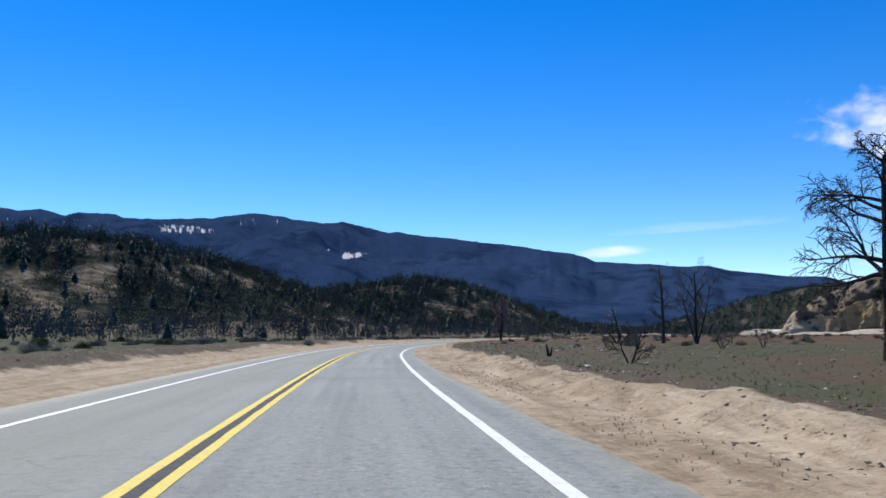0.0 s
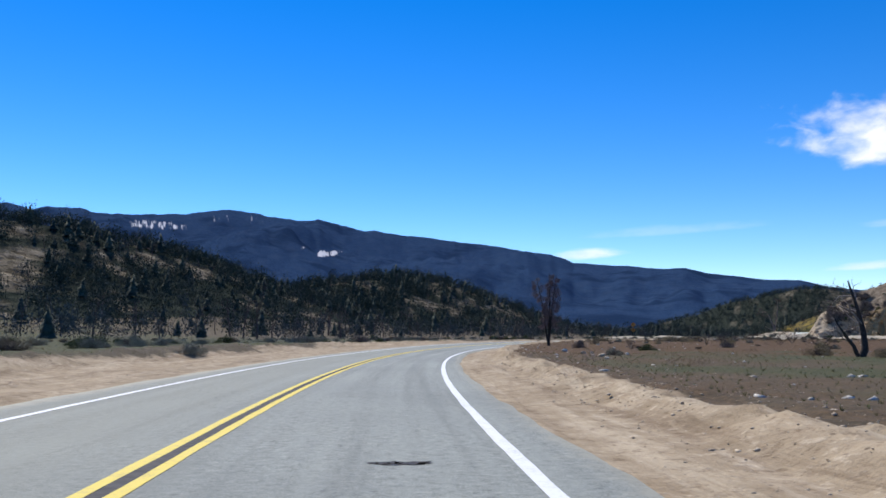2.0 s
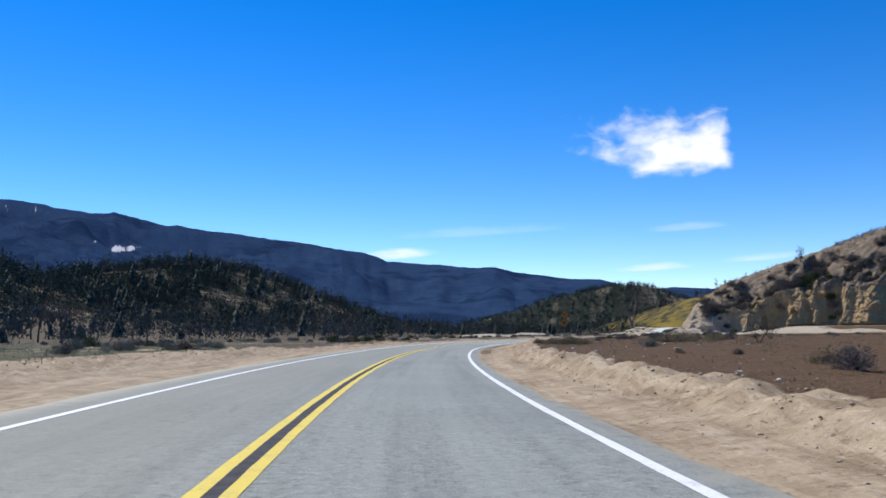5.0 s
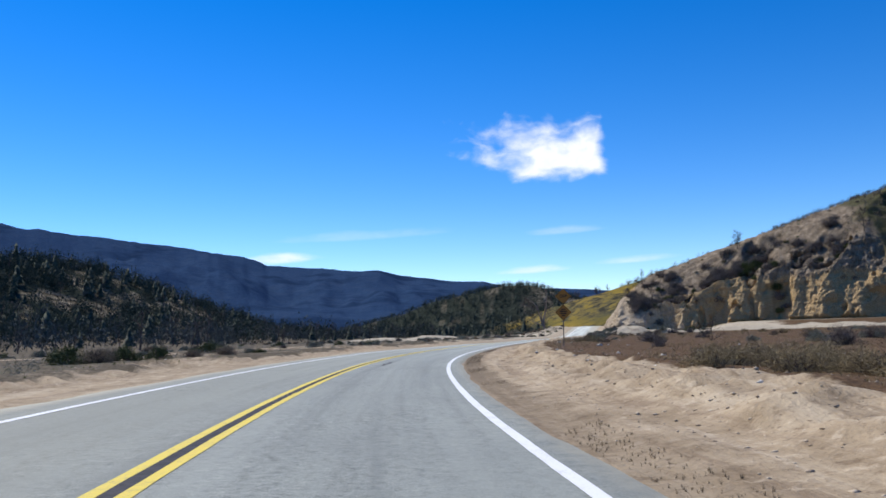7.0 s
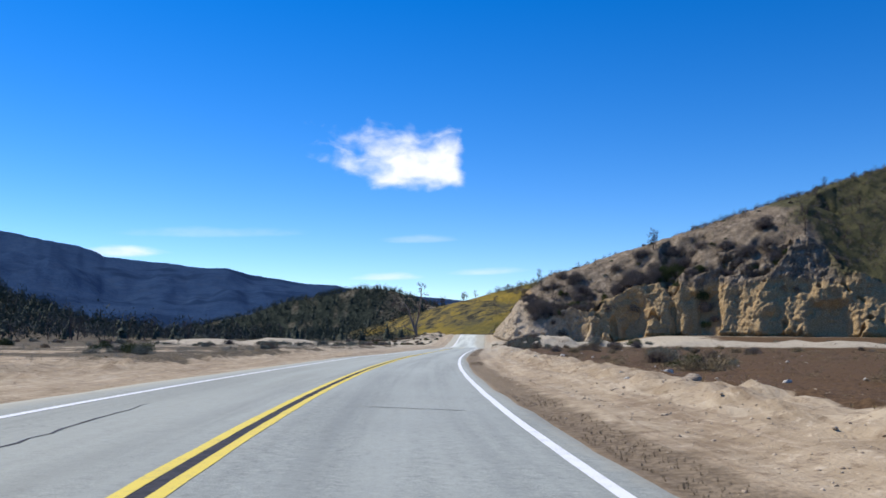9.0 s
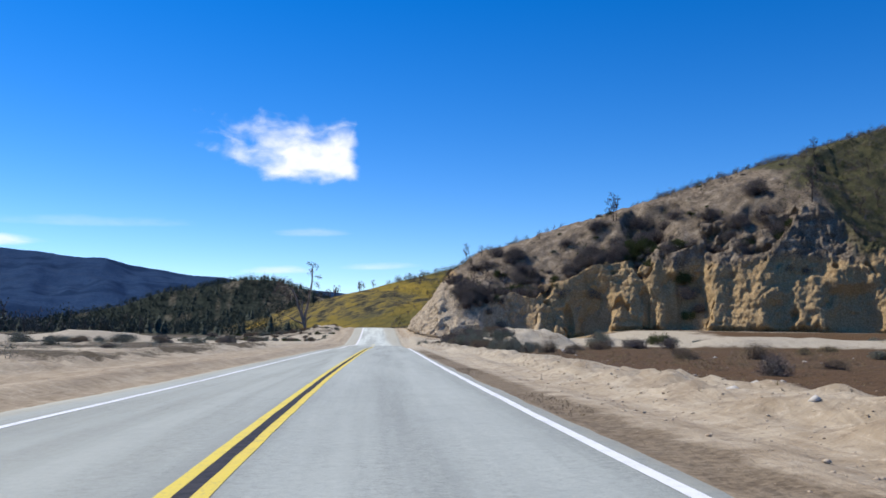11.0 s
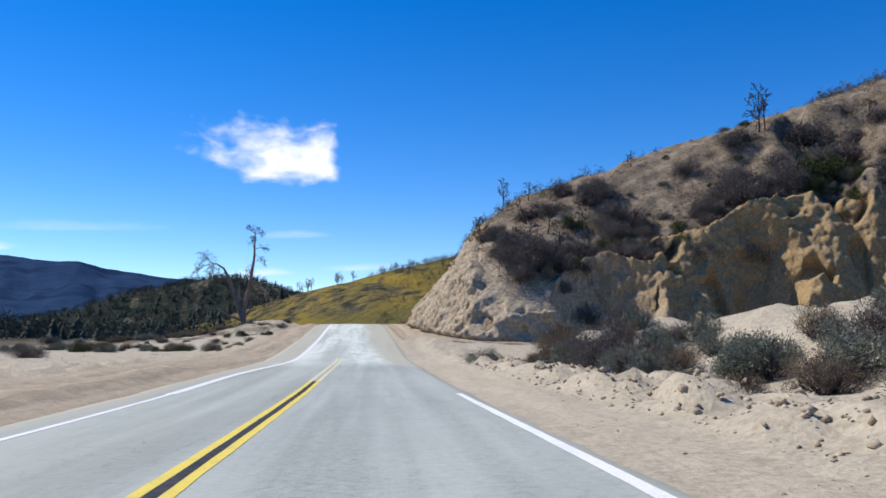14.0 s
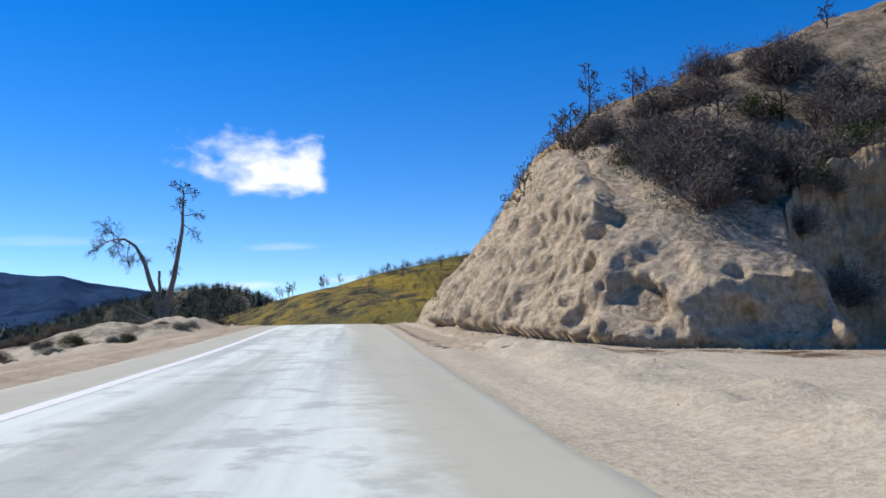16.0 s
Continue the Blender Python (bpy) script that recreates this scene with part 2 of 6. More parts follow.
def field_z(x, y, yc, d):
    """The flat land on both sides, with its banks, before hills."""
    z = road_z(yc) * np.exp(-np.maximum(np.abs(d) - 6, 0) / 14) + 0.0
    c = bank_crest(yc)
    right = (0.15 + 0.11 * smooth(80, 200, yc)) * smooth(c - 1.5, c - 0.1, d) * (1 + 0.35 * fbm(x, y, 2.5, 3)) - 0.06 * smooth(c + 0.1, c + 2.4, d) + 0.15 * smooth(15, 60, d) * fbm(x, y, 30, 3)
    right = right * (1 - 0.8 * bump(yc, 375, 379, 392, 400)) * smooth(0, 40, 700 - y)
    heap, at = line_distance(x, y, MOUND)
    heap = np.abs(heap) * (1 + 0.25 * fbm(x, y, 6, 3))
    right = right + (1.6 * (0.97 + 0.4 * fbm(x + 4, y, 6, 3)) + 0.55 * fbm(x, y + 3, 2.0, 3) + 0.22 * fbm(x, y + 3, 0.9, 2)) * np.exp(-((heap / 4.4) ** 4)) * smooth(7.2, 10.5, d)
    left = 0.32 * smooth(7.0, 10.5, -d) * (1 - bump(yc, 340, 356, 405, 418)) + 0.25 * bump(-d, 8.5, 10, 11, 14) * (1 - smooth(110, 150, yc)) + 0.5 * smooth(14, 60, -d) * fbm(x, y, 35, 3)
    z = z + np.where(d > 0, right, left)
    z = z + 0.95 * bump(-d, 6.5, 10, 12, 18) * bump(yc, 412, 424, 452, 470) * (0.6 + 0.8 * fbm(x, y, 6, 3) + 0.5 * fbm(x, y, 2, 3))
    z = z - 0.75 * bump(-d, 7.5, 12, 32, 45) * bump(yc, 345, 358, 408, 424)
    z = z + 1.7 * np.exp(-(((x - 94) / 11) ** 2 + ((y - 397) / 6) ** 2)) * (1 + 0.4 * fbm(x, y, 5, 3)) + 1.2 * np.exp(-(((x - 74) / 12) ** 2 + ((y - 384) / 6) ** 2))
    e, w = line_distance(x, y, LEVEE)
    z = z + 0.6 * (1.2 + 0.7 * smooth(0.3, 0.6, w) + 1.3 * fbm(x, y, 6, 3) + 0.6 * fbm(x, y, 2.2, 3)) * np.exp(-((e / 4.0) ** 2)) * smooth(0, 0.06, w + 0.02 * (np.abs(e) < 6)) * (1 - 0.9 * bump(d, -99, -98, 10, 12.5))
    return z


def far_hills(x, y):
    z = np.zeros(np.shape(x))
    for hx, hy, a, b, turn, h in HILLS:
        c, s = math.cos(radians(turn)), math.sin(radians(turn))
        u, v = ((x - hx) * c + (y - hy) * s) / a, (-(x - hx) * s + (y - hy) * c) / b
        r = u * u + v * v
        z = np.maximum(z, h * np.exp(-1.1 * r) * (1 + 0.35 * fbm(x, y, 130, 4)))
    # the brush-covered ridge behind the nose
    p = 33 + 0.24 * (x - 350) - 0.05 * (y - 690) + 3 * fbm(x, y, 60, 3)
    z = np.maximum(z, np.where((y > 480), np.minimum(p, 48) * np.exp(-(((y - 700) / 130) ** 2)) * smooth(235, 312, x), 0))
    return z


def mountains(x, y):
    ax, ay = x - MOUNT[0], y - MOUNT[1]
    r, az = np.hypot(ax, ay), np.degrees(np.arctan2(ax, ay))
    el = np.interp(az, RIDGE_AZ, RIDGE_EL)
    top = 4450 * np.tan(np.radians(el)) * (1 + 0.009 * fbm(az * 30, az * 3, 12, 4))
    run = np.clip((r - 1350) / 3100, 0, 1.4)
    rise = np.where(run < 1, run**1.25, 1 - 1.5 * np.maximum(run - 1.035, 0))
    spur = 1 + (0.5 * fbm(az * 14 + r * 0.004, r * 0.07, 60, 4)) * np.clip(1 - np.abs(run - 0.5) * 1.9, 0, 1)
    return top * rise * spur


def land_z(x, y):
    x, y = np.asarray(x, float), np.asarray(y, float)
    yc, d = to_road(x, y)
    near = np.abs(d) < 300
    z = np.where(near, field_z(x, y, yc, np.clip(d, -300, 300)), 0.3)
    z = z + smooth(30, 200, -d) * 1.5
    inside, w = toe_depth(x, y)
    base = z + 2.6 * smooth(-45, 0, inside) * (1 - smooth(0.33, 0.44, w)) * smooth(24, 44, d)
    side = smooth(0.48, 0.58, w)
    cut = base + np.maximum(inside, 0) * (2.2 - 0.45 * side + (0.9 - 0.6 * side) * fbm(x, y, 12, 3)) - 0.9 * np.maximum(inside - 7, 0) - 0.6 * side
    slope = np.minimum(hill_plane(x, y), base + 11.5 + 0.78 * (inside - 4.5) + 22 * smooth(0.17, 0.31, w) + 1.5 * fbm(x, y, 9, 3))
    hill = np.where(inside > 0, np.maximum(base, np.minimum(slope, cut)), base)
    z = np.maximum(hill, far_hills(x, y))
    return np.maximum(z, mountains(x, y))

# ---- materials ----


def material(name, paint, gloss=0.15):
    m = bpy.data.materials.new(name)
    m.use_nodes = True
    m.node_tree.nodes.clear()
    k = Nodes(m.node_tree)
    bsdf = k.n.new("ShaderNodeBsdfPrincipled")
    out = k.n.new("ShaderNodeOutputMaterial")
    k.l.new(bsdf.outputs[0], out.inputs[0])
    where = k.add("ShaderNodeTexCoord", 3)
    colour, rough, height = paint(k, where)
    k.put(bsdf.inputs["Base Color"], (*colour, 1) if isinstance(colour, tuple) else colour)
    k.put(bsdf.inputs["Roughness"], rough)
    bsdf.inputs["Specular IOR Level"].default_value = gloss
    if height is not None:
        k.put(bsdf.inputs["Normal"], k.add("ShaderNodeBump", Strength=height[1], Distance=height[2], Height=height[0]))
    return m


def scaled(k, vec, x, y, z):
    return k.add("ShaderNodeMapping", Vector=vec, Scale=(x, y, z))


def zone(k, name):
    a = k.n.new("ShaderNodeAttribute")
    a.attribute_name = name
    sep = k.n.new("ShaderNodeSeparateColor")
    k.put(sep.inputs[0], a.outputs[0])
    return sep.outputs[0], sep.outputs[1], sep.outputs[2], a.outputs[3]


def lane(k, along, across):
    """A place along and across the road, for marks that run with it."""
    a = k.n.new("ShaderNodeAttribute")
    a.attribute_name = "lane"
    return scaled(k, a.outputs[1], across, along, 1.0)


def tint(k, colour, by):
    node = k.n.new("ShaderNodeMix")
    node.data_type, node.blend_type = "RGBA", "MULTIPLY"
    node.inputs[0].default_value = 1.0
    k.put(node.inputs[6], colour)
    node.inputs[7].default_value = (*by, 1)
    return node.outputs[2]


def paint_asphalt(k, p):
    sand, worn, pale_glare, _ = zone(k, "zone")
    grit = k.noise(p, 55.0, 3.0, 0.7)
    mid = k.noise(p, 2.2, 4.0, 0.6)
    big = k.noise(p, 0.22, 3.0, 0.5)
    c = k.mix(k.ramp(grit, 0.3, 0.72), (0.18, 0.177, 0.164), (0.42, 0.412, 0.382))
    grain = k.noise(p, 9.0, 4.0, 0.8)
    c = k.mix(k.math("MULTIPLY", k.ramp(grain, 0.52, 0.66), 0.7), c, (0.46, 0.43, 0.395))
    c = k.mix(k.math("MULTIPLY", k.ramp(grain, 0.48, 0.34), 0.75), c, (0.12, 0.12, 0.115))
    track = k.noise(lane(k, 0.03, 1.6), 1.0, 4.0, 0.6)
    c = k.mix(k.math("MULTIPLY", k.ramp(track, 0.45, 0.68), 0.5), c, (0.41, 0.40, 0.37))
    c = k.mix(k.math("MULTIPLY", k.ramp(track, 0.5, 0.32), 0.5), c, (0.17, 0.169, 0.163))
    c = k.mix(k.math("MULTIPLY", k.ramp(mid, 0.4, 0.75), 0.4), c, (0.33, 0.323, 0.30))
    c = k.mix(k.math("MULTIPLY", k.ramp(big, 0.35, 0.7), 0.3), c, (0.20, 0.199, 0.193))
    c = k.mix(k.math("MULTIPLY", worn, 0.5), c, (0.30, 0.278, 0.23))
    # Paler asphalt further on, with bright sky glare put into its colour.
    streak = k.noise(lane(k, 0.05, 0.9), 1.0, 4.0, 0.6)
    c = k.mix(k.math("MULTIPLY", pale_glare, k.math("ADD", 0.38, k.math("MULTIPLY", k.ramp(streak, 0.3, 0.65), 0.5))), c, (0.86, 0.84, 0.79))
    spot = k.noise(p, 0.8, 5.0, 0.7)
    c = k.mix(k.math("MULTIPLY", pale_glare, k.math("MULTIPLY", k.ramp(spot, 0.5, 0.64), 0.5)), c, (0.33, 0.322, 0.30))
    # fine cracking, in patches
    cell = k.n.new("ShaderNodeTexVoronoi")
    cell.feature = "DISTANCE_TO_EDGE"
    bent = k.n.new("ShaderNodeVectorMath")
    bent.operation = "ADD"
    k.put(bent.inputs[0], p)
    k.put(bent.inputs[1], scaled(k, k.noise(p, 1.3, 3.0, 0.6, outs=1), 0.7, 0.7, 0.7))
    k.put(cell.inputs["Vector"], bent.outputs[0])
    cell.inputs["Scale"].default_value = 1.5
    where = k.ramp(k.noise(p, 0.13, 3.0, 0.6), 0.5, 0.62)
    c = k.mix(k.math("MULTIPLY", k.math("MULTIPLY", k.ramp(cell.outputs[0], 0.03, 0.004), where), k.math("SUBTRACT", 0.38, k.math("MULTIPLY", pale_glare, 0.36))), c, (0.075, 0.073, 0.07))
    dust = k.math("ADD", sand, k.math("MULTIPLY", k.math("SUBTRACT", mid, 0.5), 0.7))
    c = k.mix(k.math("MULTIPLY", k.ramp(dust, 0.15, 0.9), 0.85), c, (0.50, 0.43, 0.34))
    c = tint(k, c, (0.80, 0.86, 0.81))
    return c, 0.82, (k.math("ADD", grit, k.math("MULTIPLY", mid, 0.3)), 0.5, 0.008)


def paint_line(colour, dirt):
    def paint(k, p):
        fine, mid = k.noise(p, 30.0, 4.0, 0.7), k.noise(p, 3.0, 4.0, 0.6)
        worn = k.ramp(k.math("ADD", k.math("MULTIPLY", fine, 0.7), k.math("MULTIPLY", mid, 0.5)), 0.58, 0.86)
        return k.mix(k.math("MULTIPLY", worn, 0.75), colour, dirt), 0.6, (fine, 0.3, 0.004)
    return paint


def paint_ground(k, p):
    """R: bare sand; G: green; B: red-brown dry growth; the rest is grey-brown earth with litter."""
    sand, green, red, _ = zone(k, "zone")
    fine, mid, big = k.noise(p, 9.0, 5.0, 0.65), k.noise(p, 1.1, 5.0, 0.6), k.noise(p, 0.09, 4.0, 0.55)
    peb = k.add("ShaderNodeTexVoronoi", 0, Vector=p, Scale=5.0)
    earth = k.mix(k.ramp(fine, 0.3, 0.75), (0.06, 0.046, 0.028), (0.135, 0.107, 0.067))
    earth = k.mix(k.math("MULTIPLY", k.ramp(mid, 0.5, 0.72), 0.7), earth, (0.20, 0.16, 0.11))
    rust = k.mix(k.ramp(fine, 0.3, 0.7), (0.060, 0.034, 0.016), (0.14, 0.084, 0.041))
    grass = k.mix(k.ramp(fine, 0.3, 0.7), (0.038, 0.042, 0.017), (0.10, 0.097, 0.046))
    beige = k.mix(k.ramp(mid, 0.25, 0.75), (0.265, 0.205, 0.132), (0.42, 0.343, 0.24))
    rut = k.noise(lane(k, 0.10, 1.5), 1.0, 5.0, 0.65)
    beige = k.mix(k.math("MULTIPLY", k.ramp(rut, 0.5, 0.66), 0.75), beige, (0.47, 0.395, 0.285))
    beige = k.mix(k.math("MULTIPLY", k.ramp(rut, 0.47, 0.34), 0.75), beige, (0.215, 0.16, 0.105))
    beige = k.mix(k.math("MULTIPLY", k.ramp(fine, 0.53, 0.72), 0.6), beige, (0.20, 0.15, 0.10))
    beige = k.mix(k.math("MULTIPLY", k.ramp(peb, 0.2, 0.08), k.ramp(mid, 0.45, 0.65)), beige, (0.17, 0.13, 0.09))
    tread = k.noise(lane(k, 0.22, 1.9), 1.0, 6.0, 0.72, warp=0.4)
    side = k.n.new("ShaderNodeSeparateXYZ")
    k.put(side.inputs[0], lane(k, 1.0, 1.0))
    close = k.ramp(k.math("ABSOLUTE", side.outputs[0]), 15.0, 8.0)
    tread = k.math("ADD", 0.5, k.math("MULTIPLY", k.math("SUBTRACT", tread, 0.5), close))
    beige = k.mix(k.math("MULTIPLY", k.ramp(tread, 0.54, 0.68), 0.65), beige, (0.185, 0.135, 0.085))
    beige = k.mix(k.math("MULTIPLY", k.ramp(tread, 0.45, 0.32), 0.5), beige, (0.50, 0.425, 0.325))
    crumb = k.noise(p, 3.4, 6.0, 0.72)
    beige = k.mix(k.math("MULTIPLY", k.ramp(crumb, 0.54, 0.66), 0.62), beige, (0.15, 0.105, 0.066))
    beige = k.mix(k.math("MULTIPLY", k.ramp(crumb, 0.45, 0.33), 0.55), beige, (0.56, 0.475, 0.36))
    beige = tint(k, beige, (1.04, 1.0, 0.945))
    wash = k.ramp(k.math("ADD", side.outputs[1], k.math("MULTIPLY", mid, 60.0)), 290.0, 375.0)
    wash = k.math("MULTIPLY", wash, k.math("MAXIMUM", k.math("MAXIMUM", 0.4, k.ramp(side.outputs[0], -6.0, -9.0)), k.ramp(side.outputs[0], 0.0, 1.0)))
    beige = k.mix(k.math("MULTIPLY", wash, 0.6), beige, k.mix(k.ramp(fine, 0.3, 0.7), (0.36, 0.315, 0.235), (0.58, 0.53, 0.415)))
    wob = k.math("MULTIPLY", k.math("SUBTRACT", k.math("ADD", mid, fine), 1.0), 0.55)
    c = k.mix(k.ramp(k.math("ADD", red, k.math("ADD", wob, k.math("MULTIPLY", k.math("SUBTRACT", big, 0.5), 0.9))), 0.25, 0.75), earth, rust)
    c = k.mix(k.ramp(k.math("ADD", green, k.math("ADD", wob, k.math("MULTIPLY", k.math("SUBTRACT", big, 0.5), 0.7))), 0.3, 0.8), c, grass)
    verge = k.math("MULTIPLY", k.ramp(k.math("ADD", side.outputs[0], k.math("MULTIPLY", mid, 0.9)), 5.75, 5.35), k.math("MULTIPLY", k.ramp(side.outputs[0], 4.0, 4.4), k.ramp(side.outputs[1], 170.0, 215.0)))
    verge = k.math("MULTIPLY", verge, k.math("MULTIPLY", k.ramp(side.outputs[1], 350.0, 325.0), 0.8))
    beige = k.mix(verge, beige, k.mix(k.ramp(fine, 0.35, 0.65), (0.085, 0.06, 0.036), (0.22, 0.165, 0.105)))
    c = k.mix(k.ramp(k.math("ADD", sand, wob), 0.3, 0.7), c, beige)
    h = k.math("ADD", k.math("ADD", k.math("MULTIPLY", mid, 0.6), k.math("MULTIPLY", fine, 0.5)), k.math("ADD", k.math("MULTIPLY", rut, 0.5), k.math("MULTIPLY", tread, -0.5)))
    return c, 0.95, (k.math("ADD", h, k.math("MULTIPLY", crumb, -0.7)), 0.8, 0.07)


def paint_hill(k, p):
    """R: bare cut face; G: ochre layers; B: green growth."""
    cut, ochre, green, _ = zone(k, "zone")
    fine, mid, big = k.noise(p, 3.2, 6.0, 0.7), k.noise(p, 0.45, 5.0, 0.62), k.noise(p, 0.07, 4.0, 0.5)
    layer = k.noise(scaled(k, p, 0.25, 0.25, 1.6), 1.0, 4.0, 0.6)
    soil = k.mix(k.ramp(fine, 0.3, 0.7), (0.11, 0.084, 0.056), (0.27, 0.208, 0.143))
    soil = k.mix(k.math("MULTIPLY", k.ramp(mid, 0.48, 0.7), 0.75), soil, (0.37, 0.30, 0.215))
    soil = k.mix(k.math("MULTIPLY", k.ramp(mid, 0.5, 0.3), 0.6), soil, (0.055, 0.045, 0.032))
    spot = k.noise(p, 1.1, 4.0, 0.75)
    soil = k.mix(k.math("MULTIPLY", k.ramp(spot, 0.56, 0.7), 0.65), soil, (0.29, 0.235, 0.168))
    soil = k.mix(k.math("MULTIPLY", k.ramp(spot, 0.44, 0.33), 0.8), soil, (0.05, 0.042, 0.03))
    pale = k.mix(k.ramp(fine, 0.28, 0.72), (0.27, 0.205, 0.135), (0.58, 0.475, 0.335))
    pale = k.mix(k.math("MULTIPLY", k.ramp(layer, 0.5, 0.7), 0.5), pale, (0.32, 0.25, 0.165))
    gold = k.mix(k.ramp(fine, 0.3, 0.72), (0.25, 0.17, 0.083), (0.52, 0.37, 0.195))
    gold = k.mix(k.math("MULTIPLY", k.ramp(layer, 0.45, 0.7), 0.6), gold, (0.36, 0.23, 0.10))
    grass = k.mix(k.ramp(fine, 0.3, 0.7), (0.035, 0.036, 0.016), (0.11, 0.10, 0.045))
    wob = k.math("MULTIPLY", k.math("SUBTRACT", k.math("ADD", mid, fine), 1.0), 0.9)
    face = k.mix(k.ramp(k.math("ADD", ochre, wob), 0.3, 0.7), pale, gold)
    c = k.mix(k.ramp(k.math("ADD", green, wob), 0.35, 0.75), soil, grass)
    c = k.mix(k.ramp(k.math("ADD", cut, k.math("MULTIPLY", wob, 0.6)), 0.3, 0.65), c, face)
    grit = k.noise(p, 11.0, 4.0, 0.7)
    h = k.math("ADD", k.math("MULTIPLY", mid, 1.0), k.math("ADD", k.math("MULTIPLY", fine, 0.6), k.math("MULTIPLY", grit, 0.15)))
    return c, 0.95, (h, 0.9, 0.3)


def paint_terrain(k, p):
    """Far land: R: forest, with painted blue haze in the distance; G: yellow flowering brush; B: snow and bare scree
    high up.
    """
    wood, brush, snow, _ = zone(k, "zone")
    fine, mid, big = k.noise(p, 0.16, 5.0, 0.7), k.noise(p, 0.02, 5.0, 0.6), k.noise(p, 0.004, 4.0, 0.55)
    dry = k.mix(k.ramp(fine, 0.35, 0.7), (0.08, 0.066, 0.045), (0.34, 0.285, 0.205))
    # Distant forest: the blue of aerial haze is put into its base colour.
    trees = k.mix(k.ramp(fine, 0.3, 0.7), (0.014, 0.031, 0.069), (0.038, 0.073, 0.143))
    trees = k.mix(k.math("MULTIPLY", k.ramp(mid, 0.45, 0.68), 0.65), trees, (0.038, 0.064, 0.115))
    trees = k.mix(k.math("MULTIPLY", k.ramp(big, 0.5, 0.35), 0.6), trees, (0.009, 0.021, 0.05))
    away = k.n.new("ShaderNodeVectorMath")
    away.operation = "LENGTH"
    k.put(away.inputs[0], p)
    # Nearer woods keep their own green; the painted haze sets in with distance.
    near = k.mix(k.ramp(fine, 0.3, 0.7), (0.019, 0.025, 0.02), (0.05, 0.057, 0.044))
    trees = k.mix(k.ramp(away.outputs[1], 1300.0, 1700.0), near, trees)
    gold = k.mix(k.ramp(mid, 0.35, 0.65), (0.085, 0.085, 0.04), (0.27, 0.195, 0.045))
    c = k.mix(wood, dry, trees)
    c = k.mix(k.ramp(k.math("ADD", brush, k.math("MULTIPLY", k.math("SUBTRACT", fine, 0.5), 1.8)), 0.4, 0.85), c, gold)
    at = k.n.new("ShaderNodeSeparateXYZ")
    k.put(at.inputs[0], p)
    fan = k.n.new("ShaderNodeCombineXYZ")
    k.put(fan.inputs[0], k.math("MULTIPLY", k.math("ARCTAN2", k.math("SUBTRACT", at.outputs[0], 20.0), k.math("SUBTRACT", at.outputs[1], 150.0)), 4450.0))
    k.put(fan.inputs[2], k.math("MULTIPLY", at.outputs[2], 0.14))
    streak = k.noise(fan.outputs[0], 0.055, 4.0, 0.65)
    c = k.mix(k.ramp(k.math("ADD", snow, k.math("MULTIPLY", k.math("SUBTRACT", streak, 0.5), 2.6)), 1.0, 1.35), c, (0.6, 0.59, 0.6))
    return c, 0.95, (k.math("ADD", fine, mid), 1.0, 2.5)


def paint_flat(a, b, scale=4.0, rough=0.9, bumpy=0.02):
    def paint(k, p):
        n, r = k.noise(p, scale, 4.0, 0.65), k.n.new("ShaderNodeObjectInfo").outputs["Random"]
        f = k.math("ADD", k.ramp(n, 0.3, 0.7), k.math("MULTIPLY", k.math("SUBTRACT", r, 0.5), 0.5), clamp=True)
        return k.mix(f, a, b), rough, (n, 0.5, bumpy)
    return paint


def paint_leaves(a, b, c):
    """Foliage in many small pieces, each with its own shade."""
    def paint(k, p):
        r = k.n.new("ShaderNodeNewGeometry").outputs["Random Per Island"]
        n = k.noise(p, 0.7, 3.0, 0.6)
        col = k.mix(r, a, b)
        return k.mix(k.math("MULTIPLY", k.ramp(n, 0.45, 0.7), 0.6), col, c), 0.85, None
    return paint


